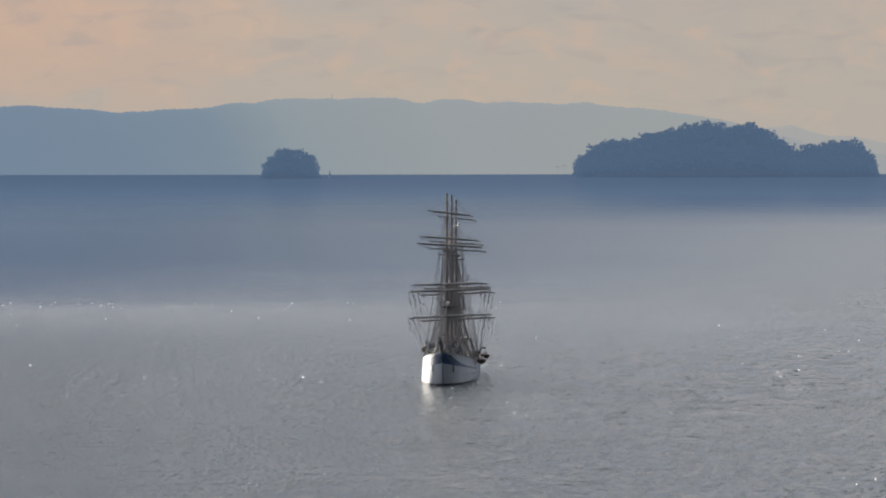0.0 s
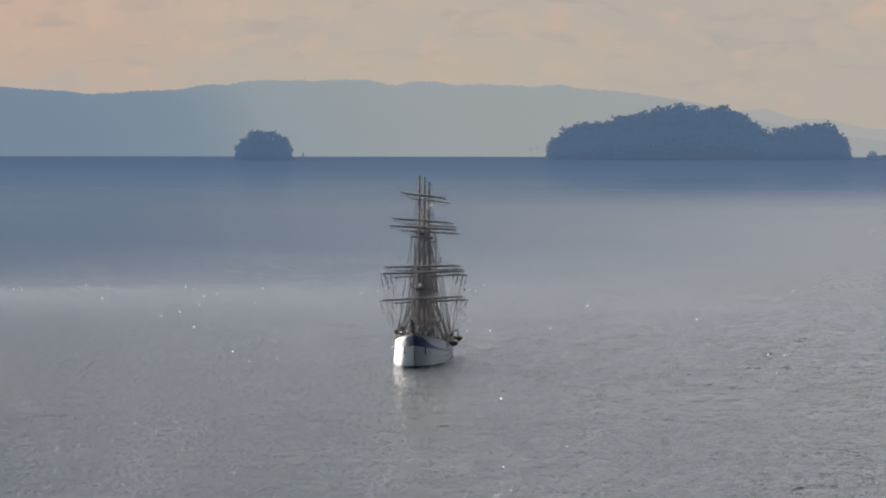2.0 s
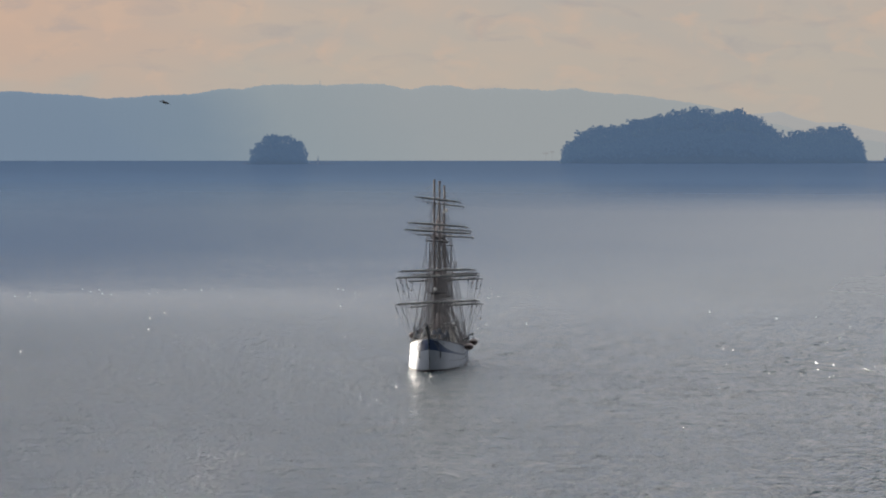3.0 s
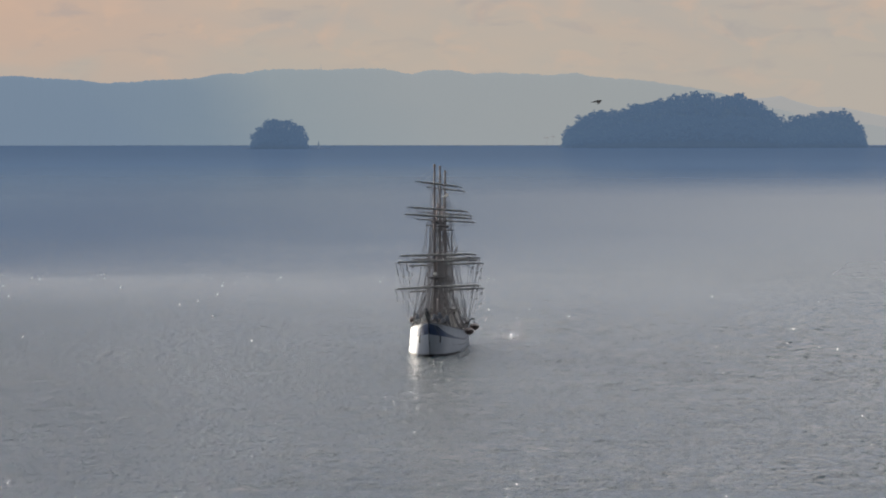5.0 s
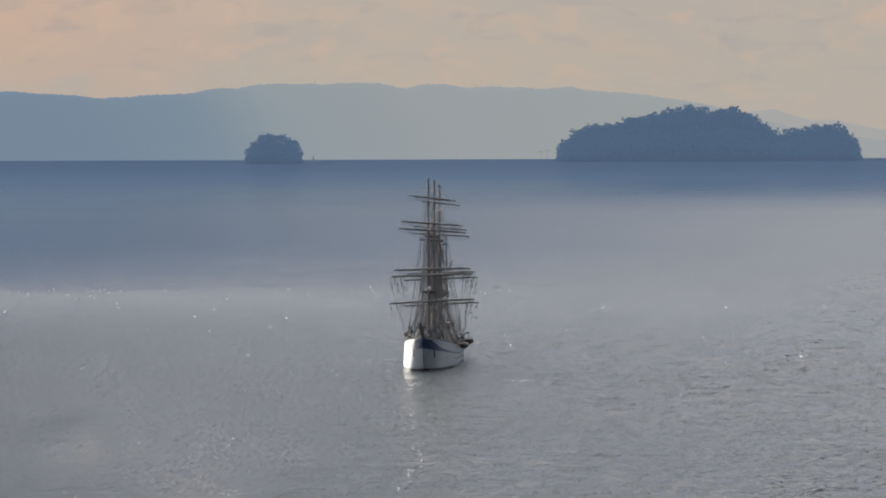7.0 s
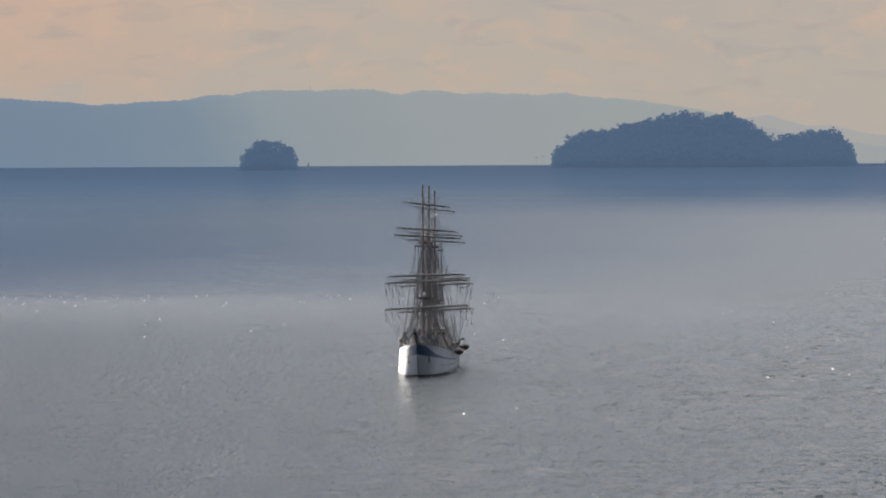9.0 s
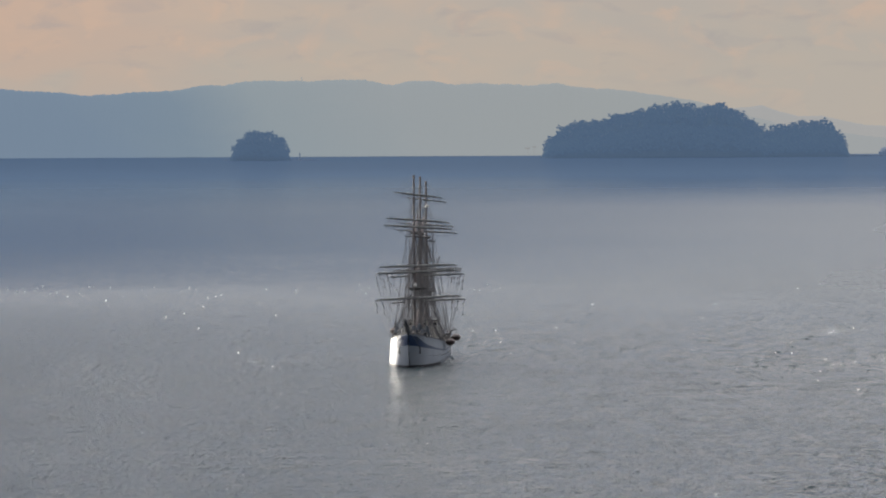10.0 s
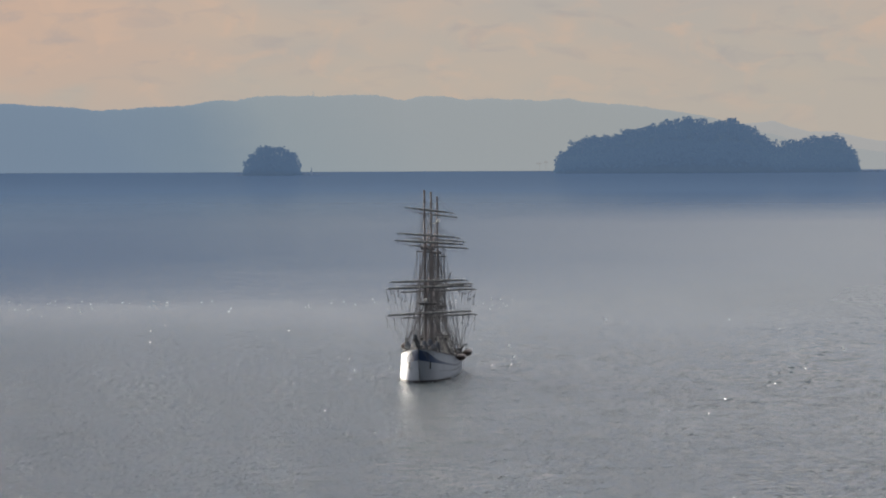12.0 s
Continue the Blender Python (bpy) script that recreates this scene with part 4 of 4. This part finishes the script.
def build_ship():
    ship = thing("sailing_ship", "white three-masted sailing ship with furled sails and blue bow band", "ship", Matrix.Translation((0, 1536, 0)))
    build_hull(ship)
    build_house(ship, "forward_house", (-3.0, -17.0, 3.9), (3.0, -8.0, 6.5), 5, "white deckhouse")
    build_house(ship, "bridge_house", (-3.6, 6.0, 3.2), (3.6, 17.0, 9.3), 6, "white bridge house with dark windows")
    build_house(ship, "wheelhouse", (-2.6, 34.0, 3.5), (2.6, 41.0, 6.2), 4, "white after deckhouse")
    for k, (y, drop, thick) in enumerate(MASTS):
        build_mast(ship, y, drop, thick, k)
        for side in (-1, 1):
            shroud_set(ship, y, side, drop, k)
    # bowsprit, its stays and the headsails stowed on it
    bm = bmesh.new()
    tip = Vector((0, -60.0, 11.6))
    lathe(bm, (0, -40.0, 6.9), tip, [(0, 0.42), (0.5, 0.38), (0.9, 0.24), (1, 0.16)], 10)
    sprit = part("bowsprit", bm, SPAR, ship, "long dark bowsprit")
    bm = bmesh.new()
    for j in range(7):
        a = Vector((0, -46.0 - 1.7 * j, 9.2 + 0.40 * j))
        tube(bm, a, a + Vector((0.05, -1.6, 0.38)), 0.34 + 0.14 * (j % 2), 0.42, 7)
    part("stowed_headsail", bm, COVER, sprit, "dark blue-grey sail covers")
    for f, z in ((1.0, 43.5), (0.85, 36.0), (0.62, 30.0), (0.40, 19.0)):
        bm = bmesh.new()
        tube(bm, Vector((0, -46.0, 8.6)).lerp(tip, f), (0, -22.9, z), 0.06, 0.05, 5)
        part("forestay", bm, ROPE, ship)
    for (y1, d1, _), (y2, d2, _) in zip(MASTS, MASTS[1:]):
        for z1, z2 in ((7.0, 17.5), (17.5, 30.0), (30.0, 41.0)):
            bm = bmesh.new()
            tube(bm, (0, y1 + 0.5, z1 + d1), (0, y2 - 1.0, z2 + d2), 0.055, 0.05, 5)
            part("stay", bm, ROPE, ship)
            # a staysail brailed up along the stay
            bm = bmesh.new()
            a, b = Vector((0.0, y1 + 0.5, z1 + d1)), Vector((0.0, y2 - 1.0, z2 + d2))
            for j in range(10):
                f1, f2 = 0.08 + 0.05 * j, 0.13 + 0.05 * j
                tube(bm, a.lerp(b, f1), a.lerp(b, f2), 0.20 + 0.09 * (j % 2), 0.29 - 0.09 * (j % 2), 7)
            part("brailed_staysail", bm, STOWED, ship, "brailed-up brown staysail")
    for side in (-1, 1):
        bm = bmesh.new()
        tube(bm, tip, hull_point(0.05, 5.2, side, 0.1), 0.05, 0.05, 5)
        tube(bm, tip.lerp(Vector((0, -47, 8.8)), 0.4), hull_point(0.08, 6.6, side, 0.1), 0.05, 0.05, 5)
        part("bowsprit_guy", bm, ROPE, ship)
    # spanker gaff and boom on the aftermost mast
    bm = bmesh.new()
    lathe(bm, (0, 23.8, 17.5), (2.6, 36.0, 24.5), [(0, 0.2), (0.5, 0.22), (1, 0.1)], 8)
    part("gaff", bm, SPAR, ship)
    bm = bmesh.new()
    lathe(bm, (0, 23.8, 7.6), (1.0, 40.0, 8.4), [(0, 0.24), (0.5, 0.26), (1, 0.14)], 8)
    part("boom", bm, SPAR, ship)
    # radar and small white domes on the masts
    for x, y, z, r in ((0.2, -23.3, 19.3, 0.45), (1.7, 0.4, 38.0, 0.42), (0.9, -23.0, 8.9, 0.4)):
        bm = bmesh.new()
        lathe(bm, (x, y, z - r), (x, y, z + r), [(0, r * 0.6), (0.2, r * 0.95), (0.5, r), (0.8, r * 0.75), (1, r * 0.2)], 10)
        tube(bm, (x, y, z - r), (0, y + 0.4, z - r - 0.2), 0.09, 0.09, 5)
        part("radar_dome", bm, HOUSE_WHITE, ship, "white radar dome", smooth=True)
    lifeboat(ship, 7.6, -6.0, 4.6, 1)
    lifeboat(ship, 7.2, 24.0, 4.4, 1)
    lifeboat(ship, -6.0, -7.0, 7.4, -1)
    lifeboat(ship, -5.6, 24.0, 5.6, -1)
    build_foredeck(ship)
    # winches, vents and lockers on the fore deck
    for x, y, r, h in ((-2.0, -36, 0.35, 1.6), (2.0, -36, 0.35, 1.6), (-3.0, -30, 0.45, 1.8), (3.1, -29, 0.45, 1.9), (0.9, -33, 0.5, 1.2)):
        z = rail_z(y) - 1.1
        bm = bmesh.new()
        lathe(bm, (x, y, z), (x, y, z + h), [(0, r * 0.8), (0.7, r * 0.7), (0.72, r * 1.25), (0.95, r * 1.2), (1, r * 0.6)], 10)
        part("ventilator", bm, HOUSE_WHITE, ship)
    return ship


ship = build_ship()

# ---- bird ----


def build_bird():
    bird = thing("bird", "dark crow-like bird gliding with spread wings", "bird", Matrix.Translation((0, 400, 73)))
    # body along +x (the way it flies)
    bm = bmesh.new()
    lathe(bm, (-0.22, 0, 0), (0.24, 0, 0.01), [(0, 0.02), (0.15, 0.05), (0.4, 0.075), (0.65, 0.07), (0.82, 0.045), (0.92, 0.05), (1, 0.02)], 8)
    part("body", bm, FEATHER, bird, smooth=True)
    bm = bmesh.new()
    tube(bm, (0.24, 0, 0.01), (0.31, 0, -0.005), 0.018, 0.004, 6)
    part("beak", bm, IRON, bird)
    bm = bmesh.new()
    for j in range(5):
        a = (j - 2) * 0.14
        tube(bm, (-0.18, 0, 0.0), (-0.42 * math.cos(a), -0.42 * math.sin(a), 0.0), 0.03, 0.014, 5)
    part("tail", bm, FEATHER, bird)
    wings = []
    for side in (-1, 1):
        bm = bmesh.new()
        rows = []
        for f, front, back in ((0, 0.11, -0.10), (0.25, 0.14, -0.12), (0.5, 0.13, -0.10), (0.75, 0.06, -0.11), (1.0, -0.04, -0.12)):
            y = side * (0.05 + 0.48 * f)
            rows.append([(front, y, 0.0), (front * 0.4 + back * 0.2, y, 0.022 * (1 - 0.7 * f)), (back, y, -0.004), (front * 0.4 + back * 0.2, y, -0.012), (front, y, 0.0)])
        grid(bm, rows)
        for j in range(4):
            tube(bm, (-0.02 - 0.02 * j, side * 0.45, 0), (-0.06 - 0.05 * j, side * (0.60 - 0.03 * j), 0.004), 0.02, 0.006, 4)
        wings.append(part("wing", bm, FEATHER, bird))
    return bird, wings


bird, wings = build_bird()

# ---- glitter: small white peaks in place of sun glints, along the edge of the ruffled water ----


def build_glints(seed):
    random.seed(seed)
    bm = bmesh.new()
    for k in range(90):
        y = 2060 - abs(random.gauss(0, 1)) * 60 + random.uniform(-8, 8) if k < 60 else random.uniform(1560, 2040)
        x = random.uniform(-175, 25) if k < 62 else random.uniform(-140, 165)
        size = random.random() ** 2.5
        half, high = 0.16 + 0.34 * size, 0.14 + 0.26 * size
        turn = 0.28 + random.uniform(-0.35, 0.35)
        foot = [bm.verts.new((x + math.cos(turn + math.pi * (0.25 + 0.5 * q)) * half * (1.5 if q % 2 else 1.0),
                              y + math.sin(turn + math.pi * (0.25 + 0.5 * q)) * half, -0.35)) for q in range(4)]
        tip = bm.verts.new((x + random.uniform(-0.3, 0.3) * half, y, high))
        for q in range(4):
            bm.faces.new((foot[q], foot[(q + 1) % 4], tip))
    ob = part("wave_crests", bm, GLINT_WHITE)
    return tagged(ob, "tiny white peaks standing in for sun glints on the sea", "waves", kind="stuff")


glints = [build_glints(12 + k) for k in range(4)]

# ---- movement ----
# the bird's way in the steady view: seconds, across, down
FLIGHT = [(0.0, -790, -80), (1.5, -240, 40), (2.0, -55, 85), (2.4, 84, 113), (2.6, 158, 131), (2.8, 236, 155), (3.0, 296, 183), (3.2, 384, 198), (4.0, 690, 205), (4.8, 987, 212), (5.0, 1060, 208),
          (5.2, 1120, 191), (5.5, 1224, 181), (5.8, 1322, 168), (6.0, 1377, 167), (6.3, 1462, 160), (6.5, 1530, 158), (7.0, 1690, 150), (8.0, 2020, 120), (12.0, 3350, 0)]


def motions():
    # the ship swings slowly to its anchor
    walk(ship, [(t, pose(x, 1536, 0, 0, roll, turn)) for t, x, roll, turn in (
        (0.0, -0.38, 0.0, -2.9), (3.0, -0.44, 0.05, -3.15), (6.0, -0.53, 0.0, -3.4), (9.0, -0.68, -0.05, -3.7), (12.0, -0.86, -0.1, -4.0))])
    rows = []
    for i, (t, u, v) in enumerate(FLIGHT):
        p = spot(u, v, 400)
        _, u0, v0 = FLIGHT[max(0, i - 1)]
        _, u1, v1 = FLIGHT[min(len(FLIGHT) - 1, i + 1)]
        rows.append((t, pose(p.x, p.y, p.z, 8, math.degrees(math.atan2(v1 - v0, u1 - u0)), 12)))
    walk(bird, rows)
    for wing, side in zip(wings, (-1, 1)):
        beat = []
        for i in range(61):
            t = i * 0.2
            a = 4 + 12 * math.sin(t * 7.3)
            beat.append((t, pose(0, side * 0.05, 0.02, side * a, 0, 0) @ Matrix.Translation((0, -side * 0.05, -0.02))))
        walk(wing, beat)
    # the far coaster makes way to the right
    walk(coaster, [(t, pose((784 + 3.3 * t) / FOCAL * 4800, 4800, 0)) for t in (0.0, 6.0, 12.0)])
    # the wavelets run with the breeze
    walk(sea, [(0.0, pose(0, 0, 0)), (12.0, pose(3.0, -7.0, 0))])
    # the white peaks rise and sink, so the imitated glints come and go
    for k, crest in enumerate(glints):
        walk(crest, [(0.4 * i, pose(0.1 * i, -0.2333 * i, -0.16 + 0.22 * math.sin(0.4 * i * 2.3 + k * 1.57))) for i in range(31)])


motions()
